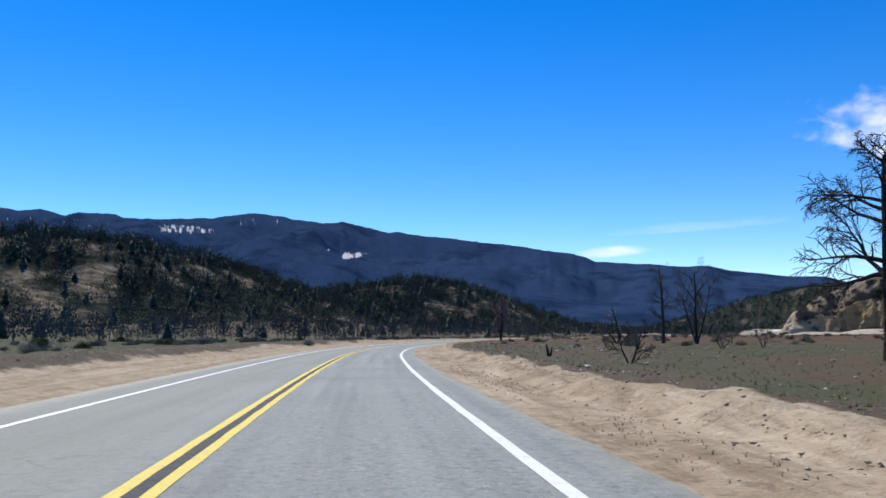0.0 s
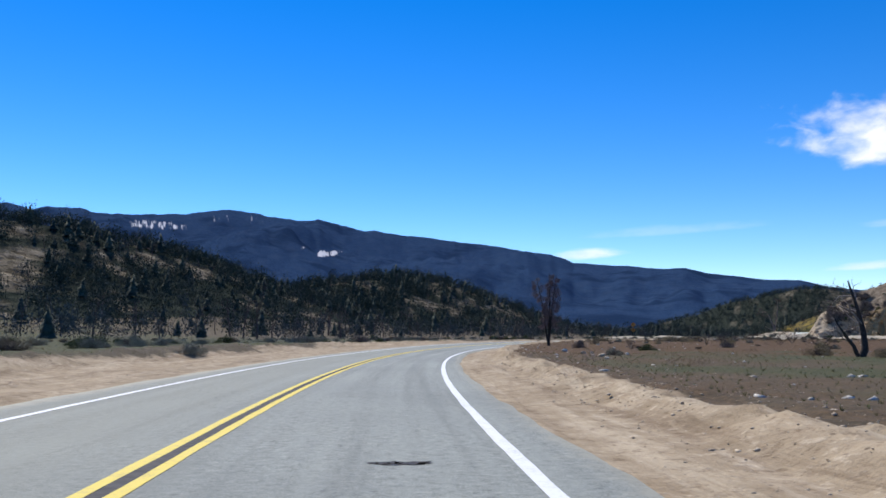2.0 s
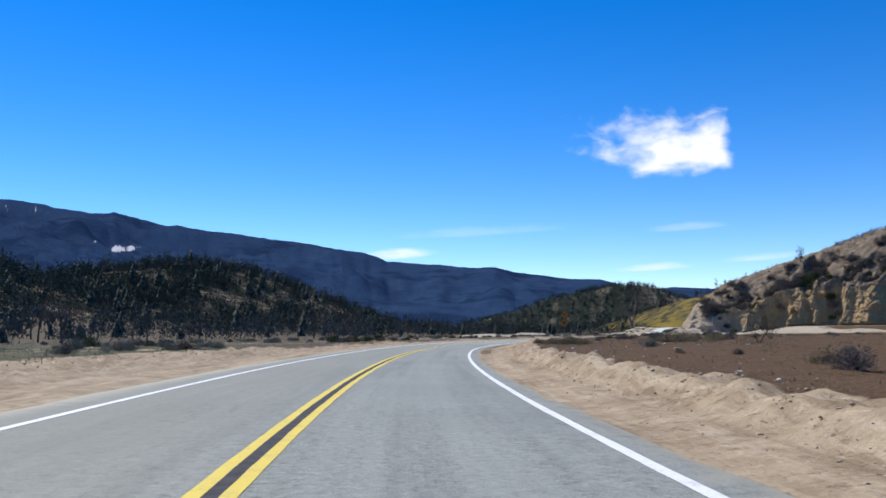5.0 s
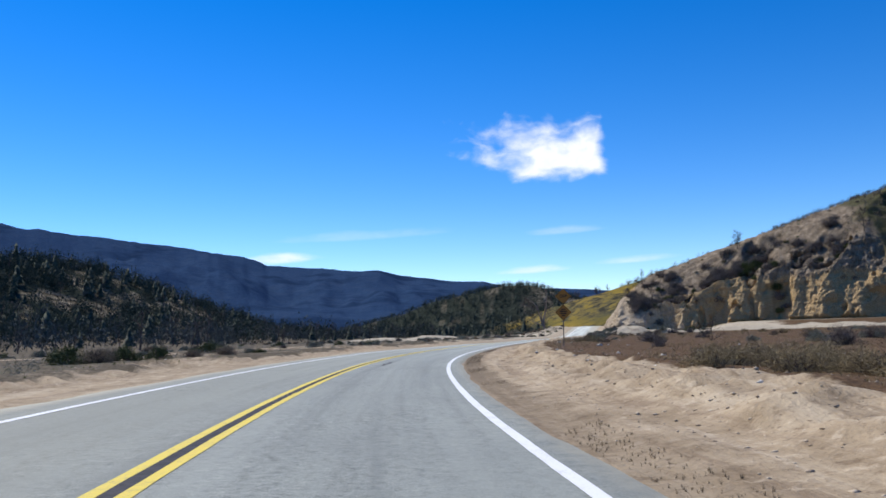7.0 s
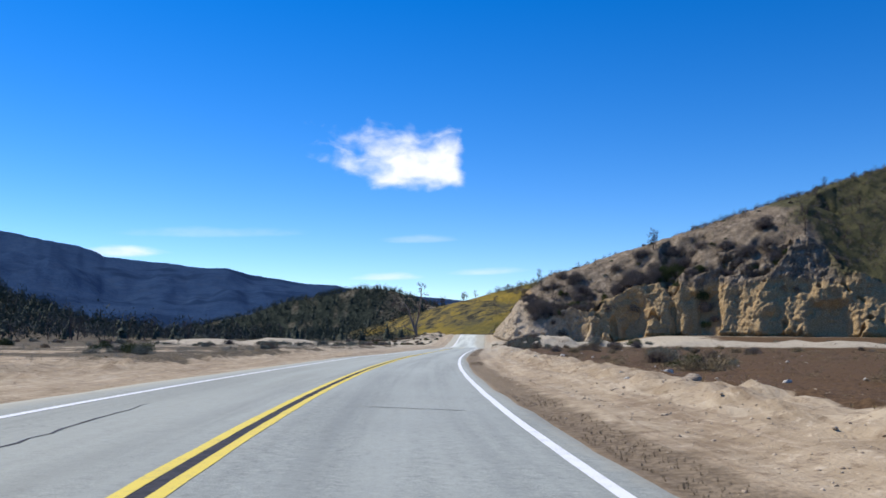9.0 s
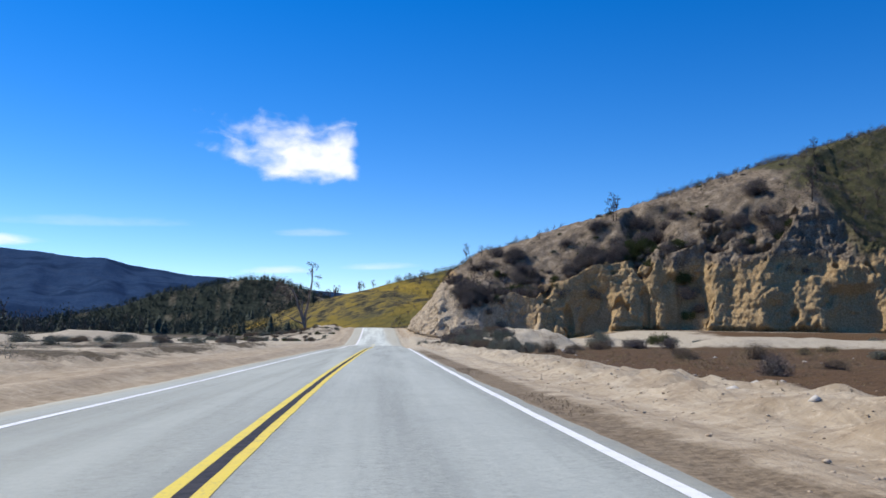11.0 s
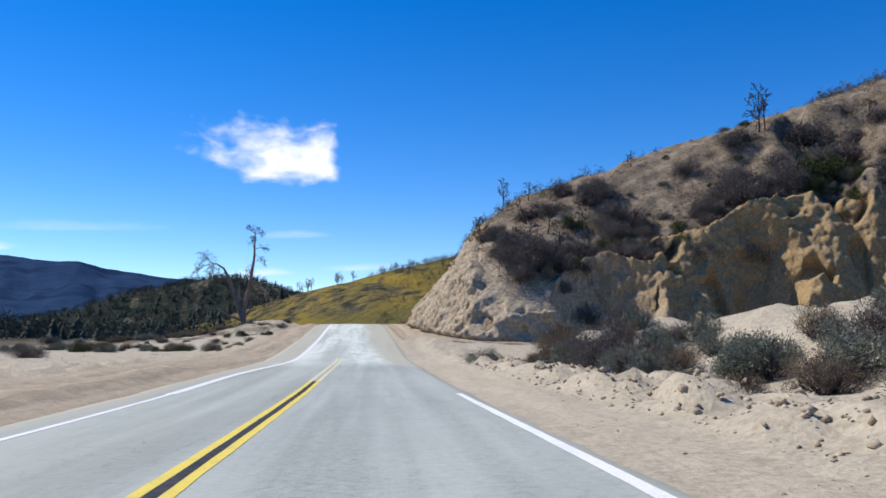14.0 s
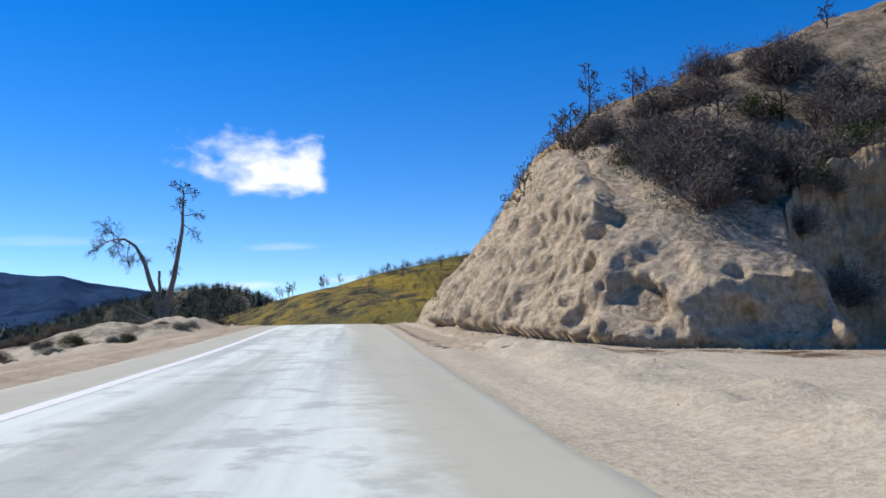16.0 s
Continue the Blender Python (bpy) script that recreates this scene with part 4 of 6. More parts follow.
def build_cliff():
    """The broken cut face itself, from its foot to its brink, pushed in and out along its own normal."""
    toe = np.array(TOE, float)
    w = np.linspace(0, 1, len(toe))
    for _ in range(3):  # round the corners
        a, b = toe[:-1] * 0.75 + toe[1:] * 0.25, toe[:-1] * 0.25 + toe[1:] * 0.75
        wa, wb = w[:-1] * 0.75 + w[1:] * 0.25, w[:-1] * 0.25 + w[1:] * 0.75
        toe, w = np.stack([a, b], 1).reshape(-1, 2), np.stack([wa, wb], 1).ravel()
    use = (w > 0.17) & (w < 0.72)
    toe, w = toe[use], w[use]
    run = np.concatenate([[0], np.cumsum(np.linalg.norm(np.diff(toe, axis=0), axis=1))])
    s = np.interp(np.arange(0, 1, 0.00092), (0, 0.42, 0.5, 1), (0, 0.56 * run[-1], 0.6 * run[-1], run[-1]))
    tx, ty, tw = (np.interp(s, run, q) for q in (toe[:, 0], toe[:, 1], w))
    nx, ny = np.gradient(ty, s), -np.gradient(tx, s)
    n = np.hypot(nx, ny)
    nx, ny = nx / n, ny / n
    core = smooth(0.38, 0.43, tw) * (1 - smooth(0.58, 0.66, tw))
    gx, gy = 177 - tx, 403 - ty
    g = np.hypot(gx, gy)
    ix, iy = nx * (1 - core) + gx / g * core, ny * (1 - core) + gy / g * core
    n = np.hypot(ix, iy)
    ix, iy = ix / n, iy / n
    q = np.linspace(-1.6, 13, 90)
    X, Y = tx[:, None] + ix[:, None] * q, ty[:, None] + iy[:, None] * q
    Z = land_z(X, Y)
    arc = np.concatenate([np.zeros((len(s), 1)), np.cumsum(np.sqrt(np.diff(q)[None] ** 2 + np.diff(Z, axis=1) ** 2), axis=1)], 1)
    m = 92
    rows = np.stack([np.interp(np.linspace(0, arc[i, -1], m), arc[i], q) for i in range(len(s))])
    X, Y = tx[:, None] + ix[:, None] * rows, ty[:, None] + iy[:, None] * rows
    Z = land_z(X, Y)
    zone_at = hill_zone(X, Y, Z)
    p = np.stack([X, Y, Z], -1).reshape(-1, 3)
    run_s = (s[:, None] + 0 * X).ravel()
    # slanting ribs on the nose, broad upright panels on the long face
    ribs = cloud_noise(np.stack([(run_s - p[:, 2] * 0.75) * 0.9, (run_s + p[:, 2]) * 0.22, p[:, 2] * 0.1], -1), 1.5, 3, 5.0)
    panel = cloud_noise(p * (1, 1, 0.3), 7.5, 3)
    lumps, mid, fine = cloud_noise(p * (1, 1, 0.8), 4.2, 3, 2.2), cloud_noise(p * (1, 1, 0.8), 1.7, 3, 7.7), cloud_noise(p, 0.6, 3, 3.1)
    pits = cloud_noise(p * (1, 1, 0.85), 2.0, 2, 19.0)
    ledge = cloud_noise(p * (0.22, 0.22, 1.1), 1.3, 3, 11.0)
    nose_out = 1.1 + 0.6 * lumps - 0.45 * np.abs(mid) + 0.32 * ribs + 0.24 * fine + 0.15 * ledge - 1.3 * np.clip(pits - 0.45, 0, 0.7)
    long_out = 2.0 + 0.75 * panel - 0.55 * np.abs(mid) + 0.65 * lumps + 0.22 * fine + 0.30 * ledge
    share = np.repeat(smooth(0.43, 0.475, tw), m)
    out = long_out * (1 - share) + nose_out * share
    # hollows under the brink: x, y, half width, depth, roof; and holes: x, y, z, radius, depth
    for hx, hy, half, deep, roof in ((180.5, 385.3, 3.0, 1.7, 12.5), (190.3, 372.3, 4.2, 1.7, 13.5), (167.2, 394.6, 2.8, 1.5, 8.5), (203.5, 348.0, 4.5, 1.3, 10.5), (197.0, 358.5, 2.2, 0.9, 9.0), (186.8, 379.0, 0.8, 1.3, 16.0), (198.8, 356.0, 0.7, 1.2, 16.0), (176.0, 388.8, 0.9, 1.2, 13.0), (211.0, 336.0, 0.9, 1.2, 13.0)):
        d = np.hypot(p[:, 0] - hx, p[:, 1] - hy)
        out = out - 1.6 * deep * np.exp(-((d / half) ** 4)) * (1 - smooth(roof - 1.6, roof + 0.2, p[:, 2] + 0.9 * lumps))
    for hx, hy, hz, rad, deep in ((155.0, 399.8, 2.3, 0.95, 1.3), (157.2, 402.2, 5.9, 0.5, 0.8), (156.8, 402.3, 5.2, 0.45, 0.7), (155.7, 402.3, 3.8, 0.38, 0.6), (157.9, 397.4, 3.2, 0.42, 0.7), (162.3, 395.2, 3.6, 1.9, 1.6), (162.0, 395.0, 5.8, 1.4, 1.3),
                                  (157.4, 396.5, 1.3, 0.9, 0.8), (159.1, 395.8, 1.9, 1.1, 0.9), (154.8, 404.5, 4.2, 0.5, 0.6), (159.8, 398.6, 6.2, 0.6, 0.7), (155.6, 401.0, 3.3, 0.25, 0.5)):
        d = np.sqrt((p[:, 0] - hx) ** 2 + (p[:, 1] - hy) ** 2 + (p[:, 2] - hz) ** 2)
        out = out - deep * np.exp(-((d / rad) ** 4))
    edge, nose = np.linspace(0, 1, m)[None] + 0 * X, smooth(0.41, 0.46, tw)[:, None]
    steep = np.gradient(Z, axis=1) / (np.abs(np.gradient(rows, axis=1)) + 1e-3)
    hold = smooth(0, 0.6, steep - 1.0 + 0.5 * nose) * smooth(0, 0.04, edge) * (1 - smooth(0.92, 1.0, edge)) * smooth(0, 12, s)[:, None] * (1 - smooth(s[-1] - 12, s[-1], s))[:, None]
    out = np.clip(out.reshape(X.shape), -0.25, 4.5) * hold - 0.35 * (1 - hold)
    V = np.stack([X - ix[:, None] * out * 0.92, Y - iy[:, None] * out * 0.92, Z + np.where(out > 0, out * 0.25, out)], -1)
    f = grid_faces(len(s), m)[:, ::-1]
    good = (hold.ravel()[f].max(1) > 0.02)
    f = f[good]
    used, f = np.unique(f, return_inverse=True)
    zone_at[..., 0] = np.maximum(zone_at[..., 0], smooth(0.2, 0.7, hold) * face_share(X, Y, Z))
    put("cliff", mesh_of("cliff", V.reshape(-1, 3)[used], f.reshape(-1, 4), "hill", zone_at.reshape(-1, 3)[used]), "broken cut face of pale and ochre earth", "cliff", "structure")


build_cliff()


def build_terrain():
    """One wide sheet out to the mountains; it dips under the finer ground near the road."""
    az = np.radians(np.concatenate([np.arange(-180, -46, 2.0), np.arange(-46, 72, 0.14), np.arange(72, 181, 2.0)]))
    r = np.concatenate([np.arange(2, 60, 6.0), 60 * 1.026 ** np.arange(0, 171)])
    cx, cy = 40.0, 190.0
    A, R = np.meshgrid(az, r, indexing="xy")
    x, y = cx + R * np.sin(A), cy + R * np.cos(A)
    z = land_z(x, y)
    yc, d = to_road(x, y)
    z = z - 2.5 * (1 - smooth(128, 139, np.abs(d))) * (1 - smooth(455, 468, yc)) * smooth(-58, -50, yc)
    z = z - 1.6 * (1 - smooth(34, 44, np.abs(d))) * bump(yc, 440, 450, 525, 538)
    inside, w = toe_depth(x, y)
    box = (x > 122) & (x < 343) & (y > 257) & (y < 558)
    z = np.where(box & (R < 600), z - 9.0 * smooth(-16, -5, inside), z)
    e, _ = line_distance(x, y, TOE)
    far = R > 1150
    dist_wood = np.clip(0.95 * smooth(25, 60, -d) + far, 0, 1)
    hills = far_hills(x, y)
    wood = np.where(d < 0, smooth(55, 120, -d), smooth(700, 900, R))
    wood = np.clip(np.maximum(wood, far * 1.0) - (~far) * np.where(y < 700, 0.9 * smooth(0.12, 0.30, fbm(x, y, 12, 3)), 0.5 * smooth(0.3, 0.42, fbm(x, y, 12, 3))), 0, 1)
    wood = np.where((y > 440) & (y < 900) & (x > 150) & (d > -110), 0.62, wood)
    brush = np.where((y > 470) & (y < 900) & (x > 150) & (d > -110), np.maximum(0.6, smooth(-0.05, 0.3, fbm(x, y, 45, 3))) * smooth(1.5, 6, z), 0)
    azd = np.degrees(np.arctan2(x - MOUNT[0], y - MOUNT[1]))
    eld = np.degrees(np.arctan2(z, np.hypot(x - MOUNT[0], y - MOUNT[1])))
    snow = 1.1 * bump(azd, -22, -21.2, -18, -17) * bump(eld, 6.75, 7.2, 7.55, 7.72) + 0.75 * bump(azd, -17, -16, -12.5, -11.5) * bump(eld, 7.3, 7.6, 8.2, 8.35) + 0.8 * bump(azd, -31.5, -31, -24, -23.2) * bump(eld, 6.9, 7.3, 7.75, 7.9)
    scree = np.exp(-(((azd + 8.4) / 1.2) ** 2) - (((eld - 5.75 - 0.08 * (azd + 8.4)) / 0.24) ** 2)) + 0.85 * np.exp(-(((azd + 10.4) / 0.5) ** 2) - (((eld - 6.15) / 0.1) ** 2))
    snow = np.clip(np.maximum(snow, scree * 2.0), 0, 1.35) * far
    v = np.stack([x, y, z], -1).reshape(-1, 3)
    att = np.stack([wood, brush, snow], -1).reshape(-1, 3)
    f = grid_faces(len(r), len(az))
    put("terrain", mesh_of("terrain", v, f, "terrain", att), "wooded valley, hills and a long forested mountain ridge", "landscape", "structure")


build_terrain()

# ---- plants and trees ----


def unit(v):
    v = np.asarray(v, float)
    return v / (np.linalg.norm(v) + 1e-9)


def branch_line(rng, p, way, length, segs, wander, lift):
    pts, way = [np.asarray(p, float)], unit(way)
    for _ in range(segs):
        way = unit(way + rng.normal(0, wander, 3) + np.array([0, 0, lift]))
        pts.append(pts[-1] + way * length / segs)
    return np.array(pts)


def branch_out(rng, soups, p, way, length, r0, level, plan, thin=0.006):
    """A branch and all that grows from it. plan: for each level its count, length share, spread, wander, lift.
    soups: trunk, then a list that takes one Soup for each limb, then the twigs."""
    segs = (7, 5, 4, 3)[min(level, 3)]
    count, share, spread, wander, lift = plan[min(level, len(plan) - 1)]
    pts = branch_line(rng, p, way, length, segs, wander, lift)
    radii = np.maximum(r0 * (1 - 0.82 * np.linspace(0, 1, len(pts))), thin * 0.6)
    if level == 1:
        soups[1].append(Soup())
    (soups[0] if level == 0 else soups[1][-1] if level == 1 else soups[2]).tube(pts, radii, (8, 5, 4, 3)[min(level, 3)])
    if level + 1 >= len(plan):
        return [pts]
    tips = []
    for i in range(count):
        t = (0.3 + 0.68 * (i + rng.rand()) / count) * segs
        j, s = min(int(t), segs - 1), t - int(t)
        q = pts[j] + (pts[j + 1] - pts[j]) * s
        main = unit(pts[j + 1] - pts[j])
        side = rng.normal(0, 1, 3)
        side = unit(side - main * (side @ main))
        tips += branch_out(rng, soups, q, main * math.cos(spread) + side * math.sin(spread), length * share * (1.1 - 0.55 * t / segs) * (0.7 + 0.6 * rng.rand()), max(r0 * 0.45 * (1 - 0.6 * t / segs), thin), level + 1, plan, thin)
    return tips


def at_ground(x, y, sink=0.05):
    return float(land_z(np.array([x]), np.array([y]))[0]) - sink


def bare_tree(name, x, y, height, seed, label, plan=None, stems=((0, 0, 1.0, 1.0),), mats=("char", "char", "twig"), group="", clumps=0, thick=1.0, sink=0.05, thin=0.007):
    """A leafless tree: trunk, limbs and twigs. stems: lean in x, lean in y, share of the height, share of the girth."""
    rng = np.random.RandomState(seed)
    plan = plan or [(9, 0.48, 0.95, 0.05, 0.02), (6, 0.5, 0.8, 0.16, 0.03), (5, 0.5, 0.75, 0.2, 0.0), (0, 0, 0, 0.25, -0.05)]
    soups, tips = [Soup(), [], Soup()], []
    for lx, ly, h, g in stems:
        tips += branch_out(rng, soups, (0, 0, -0.1), (lx, ly, 1.0), height * h, 0.022 * height * g * thick, 0, plan, thin)
    root = put(name, soups[0].mesh("trunk", mats[0]), label, "tree", group=group)
    root.location = (x, y, at_ground(x, y, sink))
    for limb in soups[1]:
        part("limb", limb.mesh("limb", mats[1]), root)
    part("twig_spray", soups[2].mesh("twig_spray", mats[2]), root, kind="stuff")
    if clumps:
        part("needle_spray", needle_clumps(rng, tips, clumps), root, "brown dead needles", "stuff")
    return root


def part(name, me, parent, label="", kind=""):
    ob = new(name, me)
    ob.parent = parent
    return tagged(ob, label, kind=kind)


def needle_clumps(rng, tips, per):
    v, f = [], []
    n = 0
    for pts in tips:
        for _ in range(per):
            q = pts[rng.randint(len(pts))] + rng.normal(0, 0.09, 3)
            a, b = rng.normal(0, 0.04, 3) + (0, 0, -0.12), rng.normal(0, 0.011, 3)
            v += [q, q + a + b * 0.5, q + a * 0.6 - b]
            f.append((n, n + 1, n + 2))
            n += 3
    return mesh_of("needle_spray", v, f, "needle", flat=True)


def shrub_mesh(rng, count, leaf, squash=0.75, hollow=0.35, wide=0.75):
    """Foliage of a unit bush: many small leaves in lumps, with gaps and a ragged outline."""
    lumps = []
    for _ in range(11):
        a, e = rng.rand() * 6.28, math.asin(rng.rand() ** 0.8)
        r = 0.55 + 0.25 * rng.rand()
        lumps.append((math.cos(a) * math.cos(e) * r, math.sin(a) * math.cos(e) * r, math.sin(e) * r * squash + 0.08, 0.28 + 0.22 * rng.rand()))
    lumps = np.array(lumps)
    k = rng.randint(len(lumps), size=count)
    way = rng.normal(0, 1, (count, 3))
    way /= np.linalg.norm(way, axis=1, keepdims=True)
    rad = lumps[k, 3] * (hollow + (1 - hollow) * rng.rand(count)) * (0.85 + 0.35 * rng.rand(count))
    q = lumps[k, :3] + way * rad[:, None] * (1, 1, squash)
    q[:, 2] = np.abs(q[:, 2])
    a = rng.normal(0, leaf, (count, 3)) + way * leaf * 0.8
    b = np.cross(a, rng.normal(0, 1, (count, 3)))
    b = b / (np.linalg.norm(b, axis=1, keepdims=True) + 1e-9) * leaf * wide
    v = np.stack([q, q + a + b * 0.4, q + a * 0.7 - b], 1).reshape(-1, 3)
    f = np.arange(len(v)).reshape(-1, 3)
    return v, f


def stem_mesh(rng, count, reach, mat="twig"):
    s = Soup()
    for _ in range(count):
        a, e = rng.rand() * 6.28, 0.35 + rng.rand() * 1.0
        line = branch_line(rng, (0, 0, -0.08), (math.cos(a) * math.cos(e), math.sin(a) * math.cos(e), math.sin(e)), reach * (0.6 + 0.5 * rng.rand()), 4, 0.22, 0.04)
        s.tube(line, np.linspace(0.022, 0.006, 5), 3)
        for t in (2, 3):
            s.tube(branch_line(rng, line[t], unit(line[t] - line[t - 1]) + rng.normal(0, 0.6, 3), reach * 0.35, 3, 0.25, 0.02), np.linspace(0.010, 0.004, 4), 3)
    return s.mesh("stems", mat)


BUSHES = {}


def bush_kind(kind, mat, count, leaf, squash, stems, wide=0.75, variants=3):
    BUSHES[kind] = []
    for i in range(variants):
        rng = np.random.RandomState(hash_of(kind) + i)
        v, f = shrub_mesh(rng, count, leaf, squash, 0.25, wide)
        BUSHES[kind].append((mesh_of(kind, v, f, mat, flat=True), stem_mesh(rng, stems, 0.85)))


def hash_of(text):
    return sum((i + 3) * ord(c) for i, c in enumerate(text)) % 9973


bush_kind("sagebrush", "sage", 5200, 0.045, 0.85, 40, 0.3)
bush_kind("dark_bush", "dark_bush", 3400, 0.085, 0.95, 80, 0.14)
bush_kind("green_bush", "green_bush", 3600, 0.055, 0.78, 16, 0.5)
bush_kind("dry_bush", "brown_bush", 4200, 0.062, 0.85, 90, 0.11)
bush_kind("straw_bush", "straw", 4200, 0.07, 0.8, 40, 0.13)
LABELS = {"straw_bush": ("pale straw-coloured dry bush in the field", "shrub"), "sagebrush": ("grey-green sagebrush on sandy ground", "shrub"), "dark_bush": ("dark burnt scrub bush with bare twigs", "shrub"),
          "green_bush": ("dense green scrub bush", "shrub"), "dry_bush": ("dry brown leafless bush in the field", "shrub")}
RB = np.random.RandomState(21)
RESTING = []  # things to set down on the land, with how far they sink in


def bush(kind, x, y, size, tall=1.0, group="", label=""):
    me, st = BUSHES[kind][RB.randint(3)]
    ob = put(kind, me, label or LABELS[kind][0], LABELS[kind][1], group=group)
    ob.location, ob.rotation_euler, ob.scale = (x, y, 0), (0, 0, RB.rand() * 6.28), (size, size * (0.85 + 0.3 * RB.rand()), size * tall)
    RESTING.append((ob, x, y, 0.06 * size))
    part("woody_base", st, ob, kind="stuff")
    return ob


# Burnt and dead trees in the field
bare_tree("burnt_tree", 18.95, 37.2, 7.8, 3, "large blackened leafless tree with arching limbs in the field",
          [(17, 0.40, 1.15, 0.05, 0.02), (12, 0.5, 0.75, 0.15, 0.0), (10, 0.55, 0.75, 0.2, -0.05), (0, 0, 0, 0.25, -0.14)], thick=1.9, thin=0.015, mats=("char", "char", "char"))
bare_tree("burnt_tree", 24.9, 97.0, 8.5, 5, "slender blackened burnt tree standing in the field", [(18, 0.2, 1.1, 0.03, 0.02), (6, 0.5, 0.8, 0.18, 0.02), (5, 0.5, 0.8, 0.2, 0.0), (0, 0, 0, 0.2, 0)], thick=1.25, thin=0.014)
bare_tree("burnt_tree", 25.7, 87.0, 7.2, 8, "spreading blackened burnt tree standing in the field", [(10, 0.5, 0.8, 0.05, 0.02), (7, 0.45, 0.7, 0.14, 0.05), (5, 0.5, 0.7, 0.2, 0.02), (0, 0, 0, 0.2, 0)],
          stems=((0.0, 0, 1.0, 1.0), (0.28, -0.1, 0.8, 0.6), (-0.25, 0.1, 0.75, 0.5)), thick=1.2, thin=0.013)
bare_tree("dead_tree", 20.3, 99.0, 4.3, 11, "gnarled dead tree with broken bleached limbs", [(6, 0.5, 0.9, 0.16, 0.03), (4, 0.5, 0.8, 0.25, 0.02), (3, 0.5, 0.8, 0.2, 0.0), (0, 0, 0, 0.2, 0)],
          stems=((0.1, 0, 1.0, 1.0), (0.6, 0.1, 0.8, 0.7), (-0.7, 0, 0.7, 0.6)), mats=("char", "grey_wood", "twig"), thick=2.2)
bare_tree("dead_sapling", 9.4, 36.9, 1.45, 14, "small dead sapling with pale bare branches", [(7, 0.6, 0.8, 0.1, 0.04), (4, 0.5, 0.7, 0.2, 0.03), (3, 0.5, 0.7, 0.2, 0), (0, 0, 0, 0.2, 0)],
          stems=((0.3, 0, 1, 1), (-0.5, 0.1, 0.9, 0.8), (0.8, 0.2, 0.7, 0.6)), mats=("char", "char", "char"), thick=1.8, thin=0.012)
bare_tree("dead_conifer", 9.2, 138.6, 7.4, 17, "pair of dead conifers hung with brown needles at the field's edge", [(38, 0.125, 1.45, 0.02, 0.0), (5, 0.6, 0.7, 0.14, -0.14), (4, 0.5, 0.7, 0.2, -0.16), (0, 0, 0, 0.2, -0.18)],
          stems=((-0.16, 0.05, 0.96, 0.8), (0.02, 0, 1.0, 1.0), (0.09, -0.02, 0.98, 0.8)), mats=("char", "twig", "twig"), clumps=7, thick=0.85)
for i, (x, y, h) in enumerate(((31.5, 128, 1.9), (24.5, 132, 1.5), (37, 150, 1.6), (46, 168, 2.0), (29, 151, 1.4), (41, 192, 1.9), (58, 215, 2.2), (52, 232, 1.6), (12.8, 118.5, 0.9), (66, 250, 2.0), (20.5, 62, 1.6), (26, 70, 1.8), (33, 100, 1.7))):
    bare_tree("burnt_shrub", x, y, h, 40 + i, "low burnt shrub with bare black branches in the field", [(6, 0.55, 0.7, 0.15, 0.03), (4, 0.5, 0.7, 0.2, 0.03), (3, 0.5, 0.7, 0.2, 0.0), (0, 0, 0, 0.2, 0)],
              stems=((0.5, 0.2, 1, 1), (-0.5, 0.1, 0.9, 0.9), (0.1, -0.6, 0.8, 0.8), (-0.1, 0.6, 0.8, 0.7)), thick=1.1, group="burnt shrubs in the field")
# charred stump with two prongs
s = Soup()
s.tube(branch_line(np.random.RandomState(1), (0, 0, -0.1), (-0.25, 0, 1), 0.75, 5, 0.06, 0), (0.10, 0.09, 0.07, 0.065, 0.05, 0.03), 7)
s.tube(branch_line(np.random.RandomState(2), (0.03, 0, -0.1), (0.12, 0.1, 1), 0.62, 5, 0.06, 0), (0.08, 0.07, 0.06, 0.05, 0.04, 0.02), 7)
stump = put("charred_stump", s.mesh("charred_stump", "char"), "small charred forked stump in the grass", "stump")
stump.location = (7.6, 48.0, at_ground(7.6, 48.0))

